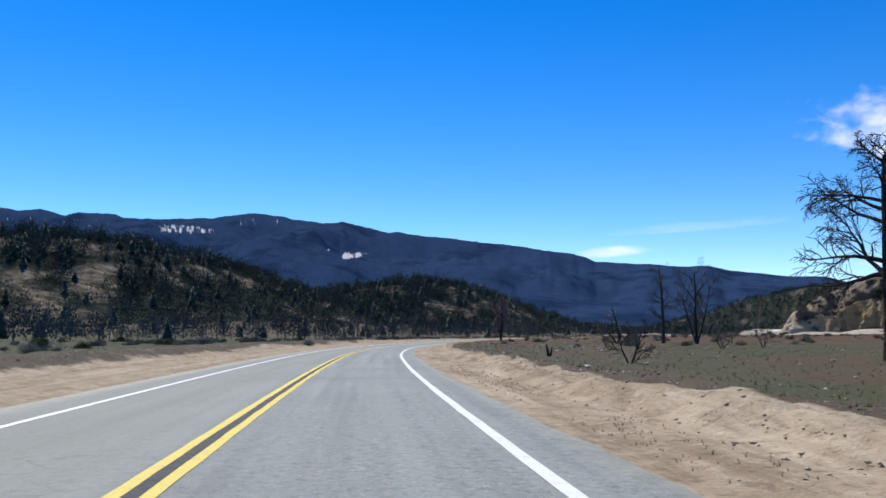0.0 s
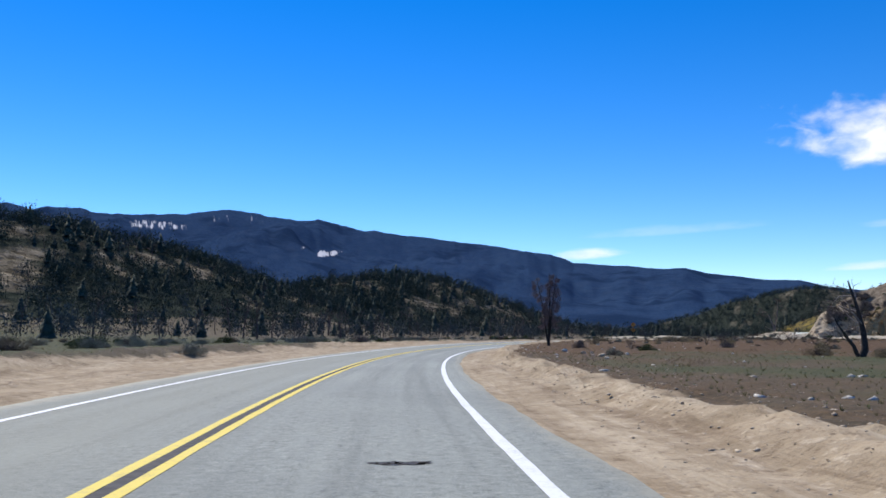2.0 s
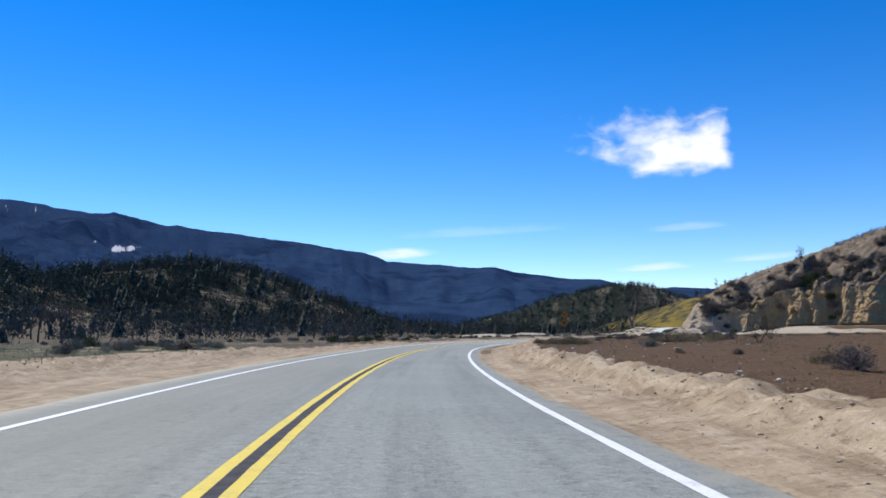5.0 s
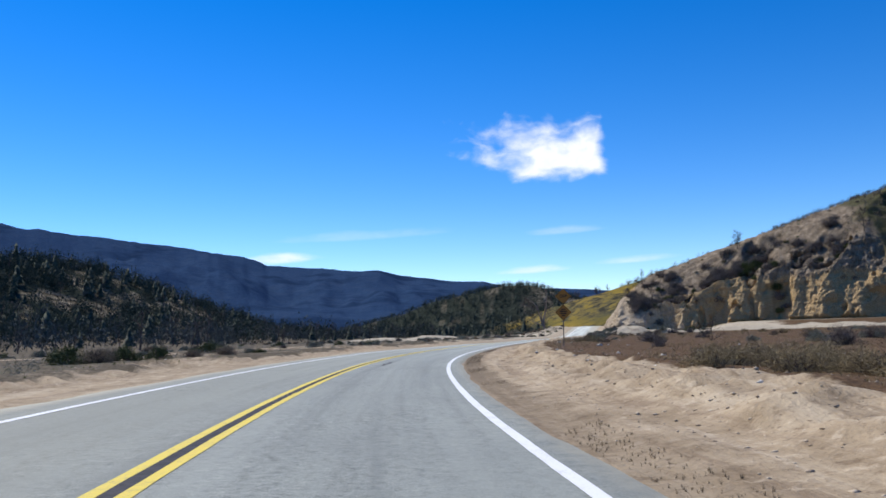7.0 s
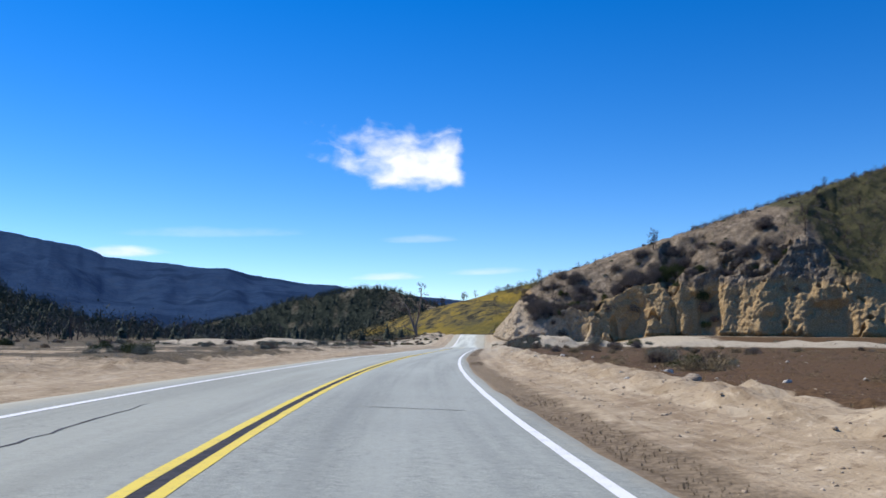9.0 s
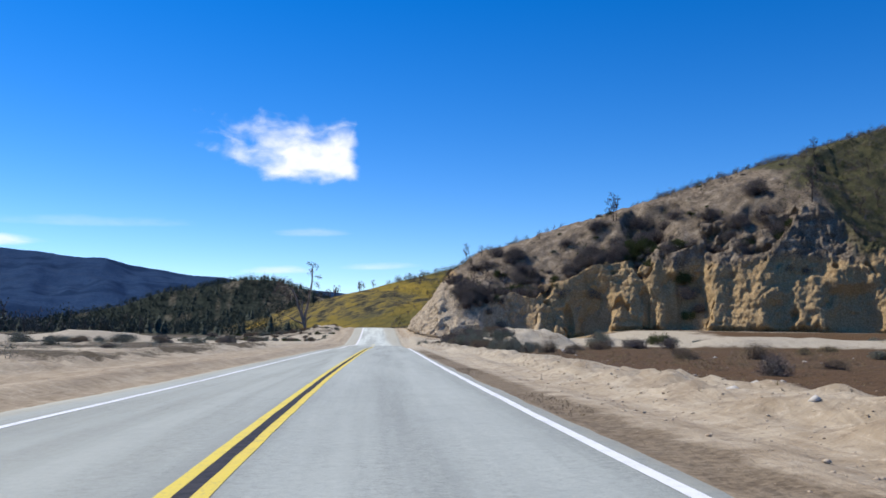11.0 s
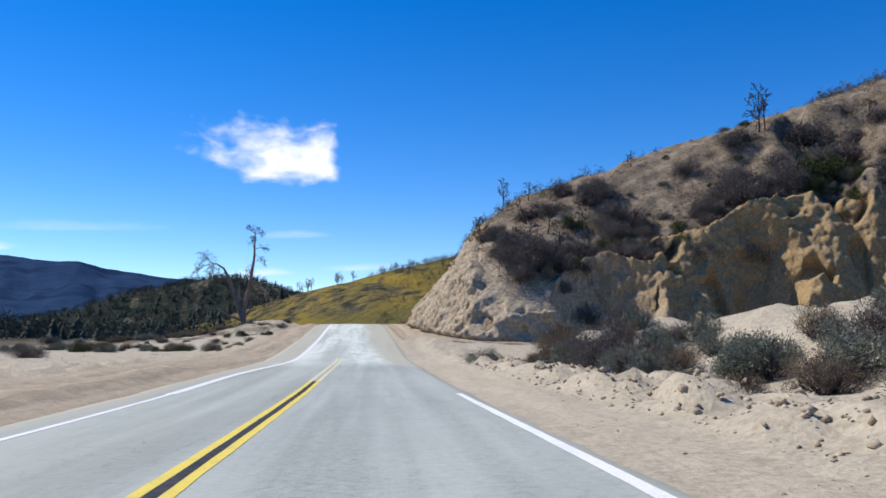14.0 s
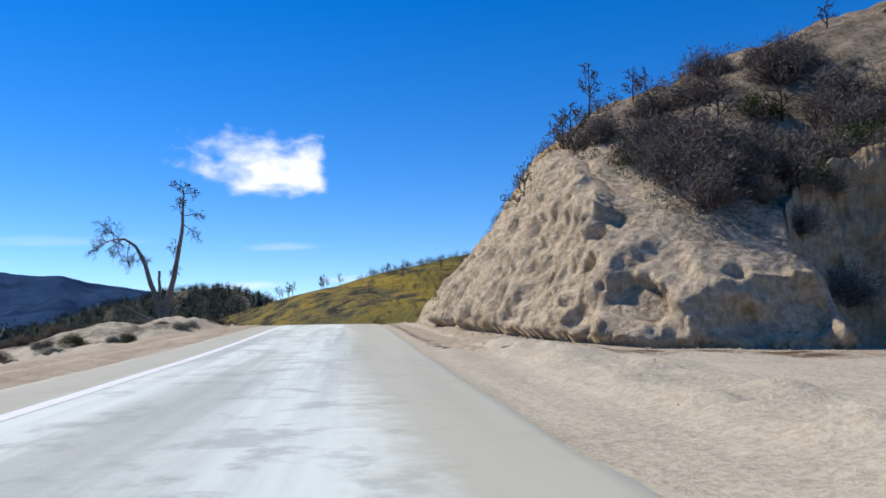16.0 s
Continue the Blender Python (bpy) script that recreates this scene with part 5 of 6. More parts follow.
# The tall broken dead tree left of the road before the crest
def crest_tree():
    rng, soups = np.random.RandomState(9), [Soup(), [], Soup()]
    x, y = 165.9, 471.0
    g = at_ground(x, y)
    h = 19.4 - g
    def stem(points, r0, r1):
        pts = np.array(points, float)
        t = np.linspace(0, len(pts) - 1, 16)
        i = np.minimum(t.astype(int), len(pts) - 2)
        line = pts[i] + (pts[i + 1] - pts[i]) * (t - i)[:, None]
        line[1:-1] = (line[:-2] + line[1:-1] * 2 + line[2:]) / 4 + rng.normal(0, 0.04, (14, 3))
        soups[0].tube(line, np.linspace(r0, r1, 16), 8)
        return line
    right, back = np.array([0.83, -0.56, 0]), np.array([0, 0, 1.0])
    at = lambda a, b: right * a + back * b
    up = stem([at(0.3, 0), at(0.0, h * 0.22), at(0.9, h * 0.45), at(1.6, h * 0.72), at(1.7, h * 0.88), at(1.6, h)], 0.46, 0.06)
    arch = stem([at(0.1, h * 0.1), at(-0.9, h * 0.28), at(-2.0, h * 0.46), at(-3.0, h * 0.60), at(-4.6, h * 0.68), at(-6.2, h * 0.66)], 0.40, 0.05)
    stem([at(-0.1, h * 0.12), at(-0.7, h * 0.3), at(-0.8, h * 0.47)], 0.26, 0.15)
    stem([at(-0.2, h * 0.14), at(-2.2, h * 0.18), at(-4.6, h * 0.26)], 0.24, 0.08)
    stem([at(0.2, h * 0.16), at(1.2, h * 0.24), at(1.9, h * 0.27)], 0.20, 0.05)
    tips = []
    plan = [(0, 0, 0, 0, 0), (10, 0.62, 0.85, 0.2, -0.04), (8, 0.62, 0.85, 0.25, -0.10), (0, 0, 0, 0.25, -0.12)]
    for line, idx, size in ((up, (15, 15, 14, 14, 13), 1.5), (up, (11, 11, 10), 2.0), (up, (7, 8), 1.8), (arch, (15, 14, 13, 12, 11, 10, 9, 13, 15), 2.3)):
        for j in idx:
            way = rng.normal(0, 0.7, 3) + right * (0.6 if line is up else -0.8) + (0, 0, 0.3 if j > 13 and line is up else 0.0)
            branch_out(rng, soups, line[j], way, size * (0.7 + 0.5 * rng.rand()), 0.06, 1, plan, 0.021)
    root = put("dead_tree", soups[0].mesh("trunk", "grey_wood"), "tall bleached dead tree with one upright and one arching stem", "tree")
    root.location = (x, y, g)
    for limb in soups[1]:
        part("limb", limb.mesh("limb", "twig"), root)
    part("twig_spray", soups[2].mesh("twig_spray", "twig"), root, kind="stuff")


crest_tree()

# ---- small burnt trees on the hill's skyline and slopes ----
TREELETS = []
for i in range(4):
    rng = np.random.RandomState(60 + i)
    soups = [Soup(), [], Soup()]
    branch_out(rng, soups, (0, 0, -0.15), (rng.normal(0, 0.08), rng.normal(0, 0.08), 1), 1.0, 0.022, 0, [(11, 0.36, 0.85, 0.05, 0.02), (5, 0.5, 0.7, 0.15, 0.04), (3, 0.5, 0.7, 0.2, 0.02), (0, 0, 0, 0.2, 0)], 0.008)
    TREELETS.append([soups[0].mesh("trunk", "char"), [q.mesh("limb", "char") for q in soups[1]], soups[2].mesh("twig_spray", "twig")])


def treelet(x, y, h, group="small burnt trees on the hill", label="small blackened bare tree on the hillside", wide=1.0):
    t, l, w = TREELETS[RB.randint(4)]
    ob = put("burnt_tree", t, label, "tree", group=group)
    ob.location, ob.rotation_euler, ob.scale = (x, y, 0), (0, 0, RB.rand() * 6.28), (h * wide, h * wide, h)
    RESTING.append((ob, x, y, 0.1))
    for q in l:
        part("limb", q, ob)
    part("twig_spray", w, ob, kind="stuff")


for x, y, h in ((195.2, 393.4, 6.3), (195.9, 393.0, 5.2), (176.2, 419.0, 4.4), (179, 417, 2.6), (209.5, 357.5, 7.2), (216, 352, 4.0), (222, 351, 4.0), (230, 356, 3.6), (168, 414.5, 3.2), (165.5, 411.5, 3.0), (170.5, 409, 3.6), (185, 405, 2.2), (165.2, 403.6, 3.4), (167.5, 401.4, 3.0), (170, 399.6, 3.0), (172.5, 402.5, 2.8), (174.8, 398.0, 2.8), (163.4, 405.6, 2.8), (169, 404.6, 3.0), (184, 389.0, 2.6), (187.5, 386.2, 2.8), (192.5, 377, 2.6),
                (204, 384, 2.0), (226, 365, 3.0), (240, 372, 3.2), (162.5, 412.5, 2.6), (165.5, 412.8, 2.4)):
    treelet(x, y, h, wide=1.5 if h < 3.5 else 0.9)
for i in range(26):
    a = i / 25
    x, y = 285 + 85 * a + RB.normal(0, 6), 706 - 45 * a + RB.normal(0, 8)
    treelet(x, y, 4 + 3 * RB.rand(), "burnt trees on the far brushy ridge", "distant blackened tree on the brushy ridge", 1.2)

# ---- bushes: hill, foot of the cliff, field, left side ----
for x, y, s, k in ((192.3, 394.2, 2, "dark_bush"), (183.5, 388.7, 3, "dark_bush"), (186, 387, 2.4, "dark_bush"), (199.4, 389.2, 3, "dark_bush"), (197.1, 383.6, 3.2, "dark_bush"), (192, 383.7, 2.6, "green_bush"), (192.2, 373.2, 2.8, "dark_bush"), (199.9, 371.7, 1.5, "dark_bush"), (200.7, 368.2, 2.6, "dark_bush"), (197.9, 366, 2.2, "dark_bush"), (208.9, 368.6, 2.6, "dark_bush"), (203, 362, 2.4, "dark_bush"), (191.6, 376.5, 2.5, "dark_bush"), (185.6, 397.6, 1.6, "dark_bush"), (191.5, 385.8, 2.2, "green_bush"), (188.2, 386.1, 2.2, "dark_bush"), (164.8, 409.8, 1.8, "dark_bush"), (163.7, 404.4, 2.2, "dark_bush"), (172, 409.5, 1.9, "dark_bush"), (173, 407.2, 1.7, "dark_bush"), (176.3, 404.4, 2, "dark_bush"), (173.2, 398.4, 1.9, "dark_bush"), (161.2, 401.2, 1.6, "dark_bush"), (170.6, 395.9, 2, "dark_bush"), (167.2, 411.2, 1.5, "dark_bush"), (164.6, 403, 2, "dark_bush"), (177, 409.7, 1.8, "dark_bush"), (177.6, 405.2, 2.2, "dark_bush"), (171.9, 403.6, 1.4, "green_bush"), (164.2, 400.6, 1.8, "dark_bush"), (174, 398.6, 1.5, "dark_bush"), (166.5, 401, 2, "dark_bush"), (168.5, 399, 1.9, "dark_bush"), (166, 398.6, 1.5, "green_bush"), (161.8, 404.2, 1.5, "dark_bush"), (163.2, 402.2, 2.3, "dark_bush"), (162.6, 400.2, 1.9, "dark_bush"), (164.6, 399.0, 2.0, "dark_bush"), (166.6, 397.6, 1.7, "dark_bush"), (161.4, 402.6, 1.7, "dark_bush"), (184.0, 391.0, 2.6, "dark_bush"), (188.4, 387.0, 2.6, "dark_bush"), (192.2, 374.6, 2.6, "green_bush"), (176.0, 401.0, 2.2, "dark_bush"), (205.2, 364.8, 2.6, "dark_bush"), (200.7, 374.1, 2.4, "dark_bush")):
    bush(k, x, y, s * 1.08, 1.05, "bushes on the cut hillside")
    if s > 1.7:
        for i in range(2 if x > 180 else 1):
            bush(k, x + RB.normal(0, 0.6 * s), y + RB.normal(0, 0.6 * s), s * (0.55 + 0.3 * RB.rand()), 1.1, "bushes on the cut hillside")
rng = np.random.RandomState(33)
n = 0
while n < 95:  # along the brink of the cut
    x, y = rng.uniform(158, 215), rng.uniform(335, 415)
    inside, w = (float(q[0]) for q in toe_depth(np.array([x]), np.array([y])))
    if 4.2 < inside < 10 and 0.2 < w < 0.5:
        n += 1
        bush(("dark_bush", "dark_bush", "green_bush")[rng.randint(3)], x, y, 0.9 + 1.3 * rng.rand(), 0.95, "bushes on the cut hillside")
n = 0
while n < 230:
    x, y = rng.uniform(160, 290), rng.uniform(300, 470)
    inside = float(toe_depth(np.array([x]), np.array([y]))[0][0])
    if inside < 8 or inside > 75:
        continue
    n += 1
    bush(("dark_bush", "green_bush", "sagebrush", "dry_bush")[rng.choice(4, p=(0.35, 0.3, 0.2, 0.15))], x, y, 0.3 + 0.9 * rng.rand() ** 2.5, 0.8, "scrub on the hill's open slope", "low scrub on the dry open slope")
# sage and scrub before the sand bank
for x, y, s, k, tall in ((131, 369, 1.2, "dry_bush", 1.4), (125.6, 361.5, 1.1, "dark_bush", 1.3), (118.5, 353.6, 0.55, "sagebrush", 1), (118.3, 351.6, 1.1, "sagebrush", 1.1), (119.8, 352.8, 1, "sagebrush", 1.1), (119.3, 350.4, 0.8, "sagebrush", 1), (111.5, 344.4, 0.95, "dry_bush", 1.3), (109.9, 341.9, 0.9, "sagebrush", 1.5), (111.2, 343, 0.85, "sagebrush", 1.4), (110.5, 341.2, 0.45, "sagebrush", 1), (112.6, 345.6, 0.9, "sagebrush", 1.2), (113.8, 346.6, 0.9, "sagebrush", 1.1), (109.2, 339.6, 0.5, "dry_bush", 1), (107.4, 338.2, 0.6, "dark_bush", 1), (99.9, 328, 0.8, "dry_bush", 1), (98.8, 325.7, 0.75, "dry_bush", 1), (102, 330.5, 0.8, "dry_bush", 1), (104.5, 333.5, 0.7, "dry_bush", 1), (96.4, 322.2, 0.8, "sagebrush", 1), (97, 321.9, 0.75, "sagebrush", 1), (95.9, 320.9, 0.5, "sagebrush", 1), (109.1, 331, 0.8, "sagebrush", 1), (110.9, 333.9, 0.65, "sagebrush", 1), (111.2, 336, 0.45, "sagebrush", 1), (123, 336.2, 1.5, "sagebrush", 1), (119.2, 332.2, 1.3, "dry_bush", 0.9), (122.1, 330.6, 1.4, "dark_bush", 0.9), (125, 329, 1.3, "dark_bush", 0.9), (128, 332.6, 1.3, "green_bush", 1), (120.8, 334.5, 1.2, "sagebrush", 0.9), (116, 330.5, 0.9, "dry_bush", 1), (113, 327.5, 0.9, "dry_bush", 0.9), (107.5, 325, 0.8, "dry_bush", 0.9), (103.5, 322, 0.7, "dry_bush", 0.9), (124.4, 364.3, 0.55, "dry_bush", 1.2), (125.4, 364.8, 0.6, "dry_bush", 1.3), (123.5, 362.6, 0.6, "sagebrush", 1.1), (124.6, 361.8, 0.9, "dark_bush", 1.8), (123.9, 360.8, 0.7, "dark_bush", 1.7), (125.4, 362.6, 0.5, "sagebrush", 1), (124.8, 359.4, 0.9, "sagebrush", 1.6), (126, 358.2, 0.9, "sagebrush", 1.5), (127.2, 362.6, 0.9, "dark_bush", 1.6), (126.2, 369.0, 0.78, "sagebrush", 1.15), (128.4, 366.8, 1, "dry_bush", 1.4), (132.5, 348, 1.3, "sagebrush", 1), (135, 352, 1.4, "dark_bush", 1), (139, 356, 1.2, "sagebrush", 1), (114.8, 350.2, 0.5, "dry_bush", 1), (121.4, 357.4, 0.7, "sagebrush", 1.2), (160.8, 416.5, 0.9, "sagebrush", 1), (159, 412.8, 0.7, "green_bush", 1)):
    bush(k, x, y, s, tall, "sagebrush along the sand bank")
rng = np.random.RandomState(19)
for _ in range(46):  # a close row of brush before the sand heap
    yc, d = rng.uniform(322, 371), rng.uniform(9.3, 12.0)
    x, y = from_road(np.array([yc]), np.array([d]))
    bush(("sagebrush", "dry_bush", "dark_bush")[rng.choice(3, p=(0.5, 0.35, 0.15))], float(x[0]), float(y[0]), 0.4 + 0.5 * rng.rand(), 1.15, "sagebrush along the sand bank")
for _ in range(60):  # brush at the foot of the long sand bank
    t, side = rng.rand(), rng.uniform(-9, -3)
    k = min(int(t * 4), 3)
    (ax, ay), (bx, by) = LEVEE[k], LEVEE[k + 1]
    f = t * 4 - k
    n = math.hypot(bx - ax, by - ay)
    x, y = ax + (bx - ax) * f + (by - ay) / n * side, ay + (by - ay) * f - (bx - ax) / n * side
    bush(("sagebrush", "dry_bush", "green_bush")[rng.choice(3, p=(0.4, 0.45, 0.15))], x, y, 0.5 + 0.8 * rng.rand(), 1.0, "brush below the long sand bank", "dry brush at the foot of the sand bank")
for _ in range(44):  # dense brush up the face of the sand heap
    yc, d = rng.uniform(338, 372), rng.uniform(9.0, 14.0)
    x, y = from_road(np.array([yc]), np.array([d]))
    bush(("sagebrush", "dark_bush", "dry_bush")[rng.choice(3, p=(0.4, 0.4, 0.2))], float(x[0]), float(y[0]), 0.55 + 0.6 * rng.rand(), 1.1, "sagebrush along the sand bank")
rng = np.random.RandomState(7)
for _ in range(190):  # field on the right
    yc, d = rng.uniform(60, 340), 12 + 60 * rng.rand() ** 1.3
    x, y = from_road(np.array([yc]), np.array([d]))
    if yc < 225 and rng.rand() < 0.45:
        continue
    bush(("straw_bush", "dry_bush", "sagebrush", "dark_bush")[rng.choice(4, p=(0.35, 0.3, 0.22, 0.13))], float(x[0]), float(y[0]), 0.35 + 0.8 * rng.rand() ** 1.5, 0.9, "scattered scrub in the field", "low dry scrub in the red-brown field")
for x, y, s in ((38.5, 201, 1.6), (40.5, 203, 1.5), (42.5, 206, 1.4), (36.5, 199.5, 1.2), (44.0, 203.5, 1.5), (54.5, 254, 1.1), (57, 257, 0.9), (12.8, 113.5, 0.8)):
    bush("straw_bush" if s > 1 else "green_bush", x, y, s, 0.75, "dry thicket in the field")
for _ in range(16):  # a straw-coloured thicket just behind the bank
    yc, d = rng.uniform(194, 204), rng.uniform(8.6, 12.5)
    x, y = from_road(np.array([yc]), np.array([d]))
    bush("straw_bush", float(x[0]), float(y[0]), 0.6 + 0.35 * rng.rand(), 0.9, "straw thicket behind the bank", "straw-coloured dry bush behind the sandy bank")
for _ in range(260):  # left of the road
    yc, d = rng.uniform(0, 430), -(12 + 44 * rng.rand() ** 1.2)
    if 345 < yc < 420 and d > -16:
        continue
    x, y = from_road(np.array([yc]), np.array([d]))
    bush(("sagebrush", "green_bush", "dry_bush", "dark_bush")[rng.choice(4, p=(0.5, 0.2, 0.2, 0.1))], float(x[0]), float(y[0]), 0.4 + 0.95 * rng.rand() ** 1.5, 0.85, "scrub left of the road", "grey-green scrub beside the sandy verge")
for x, y, s in ((-14.0, 141.5, 1.3), (-15.6, 143.5, 1.2), (-11.4, 153.5, 1.2), (-18, 136, 1.0), (-13.5, 95, 1.0)):
    bush("sagebrush", x, y, s, 0.8, "scrub left of the road", "large grey-green sagebrush beside the sandy verge")
for _ in range(60):  # across the dry wash
    yc, d = rng.uniform(325, 432), -rng.uniform(16, 70)
    x, y = from_road(np.array([yc]), np.array([d]))
    if 362 < yc < 405 and -34 < d < -16 and rng.rand() < 0.7:
        continue
    bush(("sagebrush", "dark_bush", "dry_bush")[rng.choice(3, p=(0.45, 0.3, 0.25))], float(x[0]), float(y[0]), 0.5 + 0.9 * rng.rand() ** 1.5, 0.75, "scrub across the dry wash", "grey scrub at the edge of the dry wash")
for _ in range(150):  # brush on the bank before the crest
    yc, d = rng.uniform(398, 462), -rng.uniform(8.0, 30)
    x, y = from_road(np.array([yc]), np.array([d]))
    bush(("dry_bush", "sagebrush", "green_bush")[rng.choice(3, p=(0.4, 0.4, 0.2))], float(x[0]), float(y[0]), 0.35 + 0.8 * rng.rand(), 0.85, "brush on the bank", "dry brush on the earth bank")

# ---- woods (far too many to count) ----


def conifer_shape(rng, tiers, sides):
    s = Soup()
    for i in range(tiers):
        t = i / tiers
        r, z0, z1 = 0.26 * (1 - t) ** 0.8 + 0.03, 0.12 + 0.8 * t, 0.12 + 0.8 * t + 0.34 * (1 - 0.5 * t)
        ang = np.arange(sides) * 2 * np.pi / sides + rng.rand() * 6
        rr = r * (0.55 + 0.75 * rng.rand(sides))
        ring = np.stack([np.cos(ang) * rr, np.sin(ang) * rr, z0 - 0.05 * rng.rand(sides)], -1)
        top = np.array([[rng.normal(0, 0.015), rng.normal(0, 0.015), min(z1, 1.0)]])
        s.add(np.concatenate([ring, top]), [(k, (k + 1) % sides, sides) for k in range(sides)])
    return np.concatenate(s.v), np.concatenate(s.f)


def broad_shape(rng, count):
    v, f = shrub_mesh(rng, count, 0.10, 1.1, 0.2)
    return v * (0.42, 0.42, 0.62) + (0, 0, 0.14), f


def twiggy_shape(rng):
    s = [Soup(), [], Soup()]
    branch_out(rng, s, (0, 0, 0), (0, 0, 1), 1.0, 0.03, 0, [(7, 0.45, 0.7, 0.06, 0.02), (4, 0.5, 0.6, 0.15, 0.05), (0, 0, 0, 0.2, 0)])
    vs, fs, k = [], [], 0
    for q in (s[0], *s[1], s[2]):
        for v, f in zip(q.v, q.f):
            vs.append(v)
        fs += [f + k for f in q.f]
        k += q.n
    return np.concatenate(vs), np.concatenate(fs)


def woods(name, mat, shapes, x, y, size, label, rng, slim=0.2):
    z = land_z(x, y)
    k = rng.randint(len(shapes), size=len(x))
    parts = []
    for i, (v, f) in enumerate(shapes):
        m = k == i
        if m.any():
            tall = size[m] * (1 - slim / 2 + slim * rng.rand(m.sum()))
            parts.append(scatter(v, f, np.stack([x[m], y[m], z[m] - 0.15], -1), rng.rand(m.sum()) * 6.28, size[m], tall))
    v, f = joined(parts)
    put(name, mesh_of(name, v, f, mat, flat=True), label, "woods", "stuff")


rng = np.random.RandomState(5)
CON = [conifer_shape(rng, 6, 7) for _ in range(5)]
CON_NEAR = [conifer_shape(rng, 13, 9) for _ in range(4)]
BROAD = [broad_shape(rng, 95) for _ in range(5)]
LOW = [(v * (1.0, 1.0, 0.55), f) for v, f in BROAD]


def brush_shape(rng):
    v, f = shrub_mesh(rng, 210, 0.085, 0.8, 0.2, 0.22)
    return v * (0.5, 0.5, 0.5), f


BRUSH = [brush_shape(rng) for _ in range(5)]
TWIG = [twiggy_shape(rng) for _ in range(4)]


def hill_points(rng, n, hx, hy, a, b, turn, spread=1.35):
    u, v = rng.normal(0, 0.62, n) * spread, rng.normal(0, 0.62, n) * spread
    c, s = math.cos(radians(turn)), math.sin(radians(turn))
    return hx + a * u * c - b * v * s, hy + a * u * s + b * v * c


xs, ys = [], []
for n, h in ((5600, HILLS[0]), (3400, HILLS[1]), (1500, HILLS[2]), (3200, HILLS[3]), (1500, HILLS[4]), (600, HILLS[5])):
    x, y = hill_points(rng, n, *h[:5])
    xs.append(x)
    ys.append(y)
x, y = np.concatenate(xs), np.concatenate(ys)
yc, d = to_road(x, y)
gap = fbm(x, y, 12, 3)
keep = ((d < -70) | (y > 900)) & (gap < np.where(y > 700, 0.32, 0.15))
x, y = x[keep], y[keep]
n = len(x)
half = rng.rand(n) < 0.8
woods("hill_scrub", "conifer", BROAD, x[half], y[half], 5.0 + 4.5 * rng.rand(half.sum()), "dark scrub oak covering the hills", rng, 0.5)
woods("hill_woods", "conifer", CON, x[~half], y[~half], 3.5 + 4.5 * rng.rand((~half).sum()) ** 1.6, "dark conifers scattered over the hills", rng, 0.5)
# valley floor: a belt of thicket and conifers on the left, and straight ahead of the bend
yc = rng.uniform(-40, 640, 2600)
d = -(58 + 260 * rng.rand(2600) ** 1.5) - 34 * smooth(300, 380, yc)
x, y = from_road(yc, d)
woods("thicket", "thicket", BROAD, x[:1800], y[:1800], 3.4 + 3.4 * rng.rand(1800), "dark leafless thicket on the valley floor", rng, 0.6)
woods("bare_trees", "twig", TWIG, x[1800:2480], y[1800:2480], 3.5 + 3.5 * rng.rand(680), "bare grey trees in the thicket", rng, 0.5)
woods("valley_woods", "conifer", CON_NEAR, x[2480:], y[2480:], 2.6 + 3.0 * rng.rand(120) ** 1.5, "dark conifers on the valley floor", rng, 0.6)
x, y = rng.uniform(130, 640, 3000), rng.uniform(560, 1250, 3000)
_, d = to_road(x, y)
keep = (d < -30) | (y > 880)
x, y = x[keep], y[keep]
half = rng.rand(len(x)) < 0.72
woods("valley_scrub", "conifer", BROAD, x[half], y[half], 4.5 + 5 * rng.rand(half.sum()), "dark scrub beyond the dry wash", rng, 0.5)
woods("valley_woods", "conifer", CON, x[~half], y[~half], 3.5 + 4.5 * rng.rand((~half).sum()), "dark conifers beyond the dry wash", rng, 0.5)
x, y = rng.uniform(158, 262, 13000), rng.uniform(315, 455, 13000)
inside = toe_depth(x, y)[0]
keep = (inside > 5) & (inside < 70) & (fbm(x, y, 16, 3) > -0.2)
x, y = x[keep][:5200], y[keep][:5200]
woods("slope_scrub", "dark_bush", BROAD, x[:2600], y[:2600], 0.9 + 1.5 * rng.rand(len(x[:2600])) ** 2.5, "low dark scrub dotted over the hill slope", rng, 0.3)
woods("slope_green", "green_bush", BROAD, x[2600:3400], y[2600:3400], 0.9 + 1.2 * rng.rand(len(x[2600:3400])) ** 2, "low green scrub dotted over the hill slope", rng, 0.3)
woods("slope_grass", "brown_bush", BROAD, x[3400:], y[3400:], 0.8 + 1.0 * rng.rand(len(x[3400:])) ** 2, "dry clumps dotted over the hill slope", rng, 0.3)
x, y = rng.uniform(200, 420, 900), rng.uniform(500, 730, 900)
_, d = to_road(x, y)
keep = (d > 12) & (fbm(x, y, 30, 3) > -0.1)
woods("ridge_brush", "gold_bush", BROAD, x[keep], y[keep], 1.6 + 2.2 * rng.rand(keep.sum()), "yellow flowering brush on the ridge", rng, 0.3)
x, y = rng.uniform(180, 420, 1500), rng.uniform(450, 730, 1500)
_, d = to_road(x, y)
keep = d > 10
woods("ridge_scrub", "dark_bush", BROAD, x[keep], y[keep], 1.5 + 3.0 * rng.rand(keep.sum()) ** 1.5, "dark scrub on the brushy ridge", rng, 0.3)
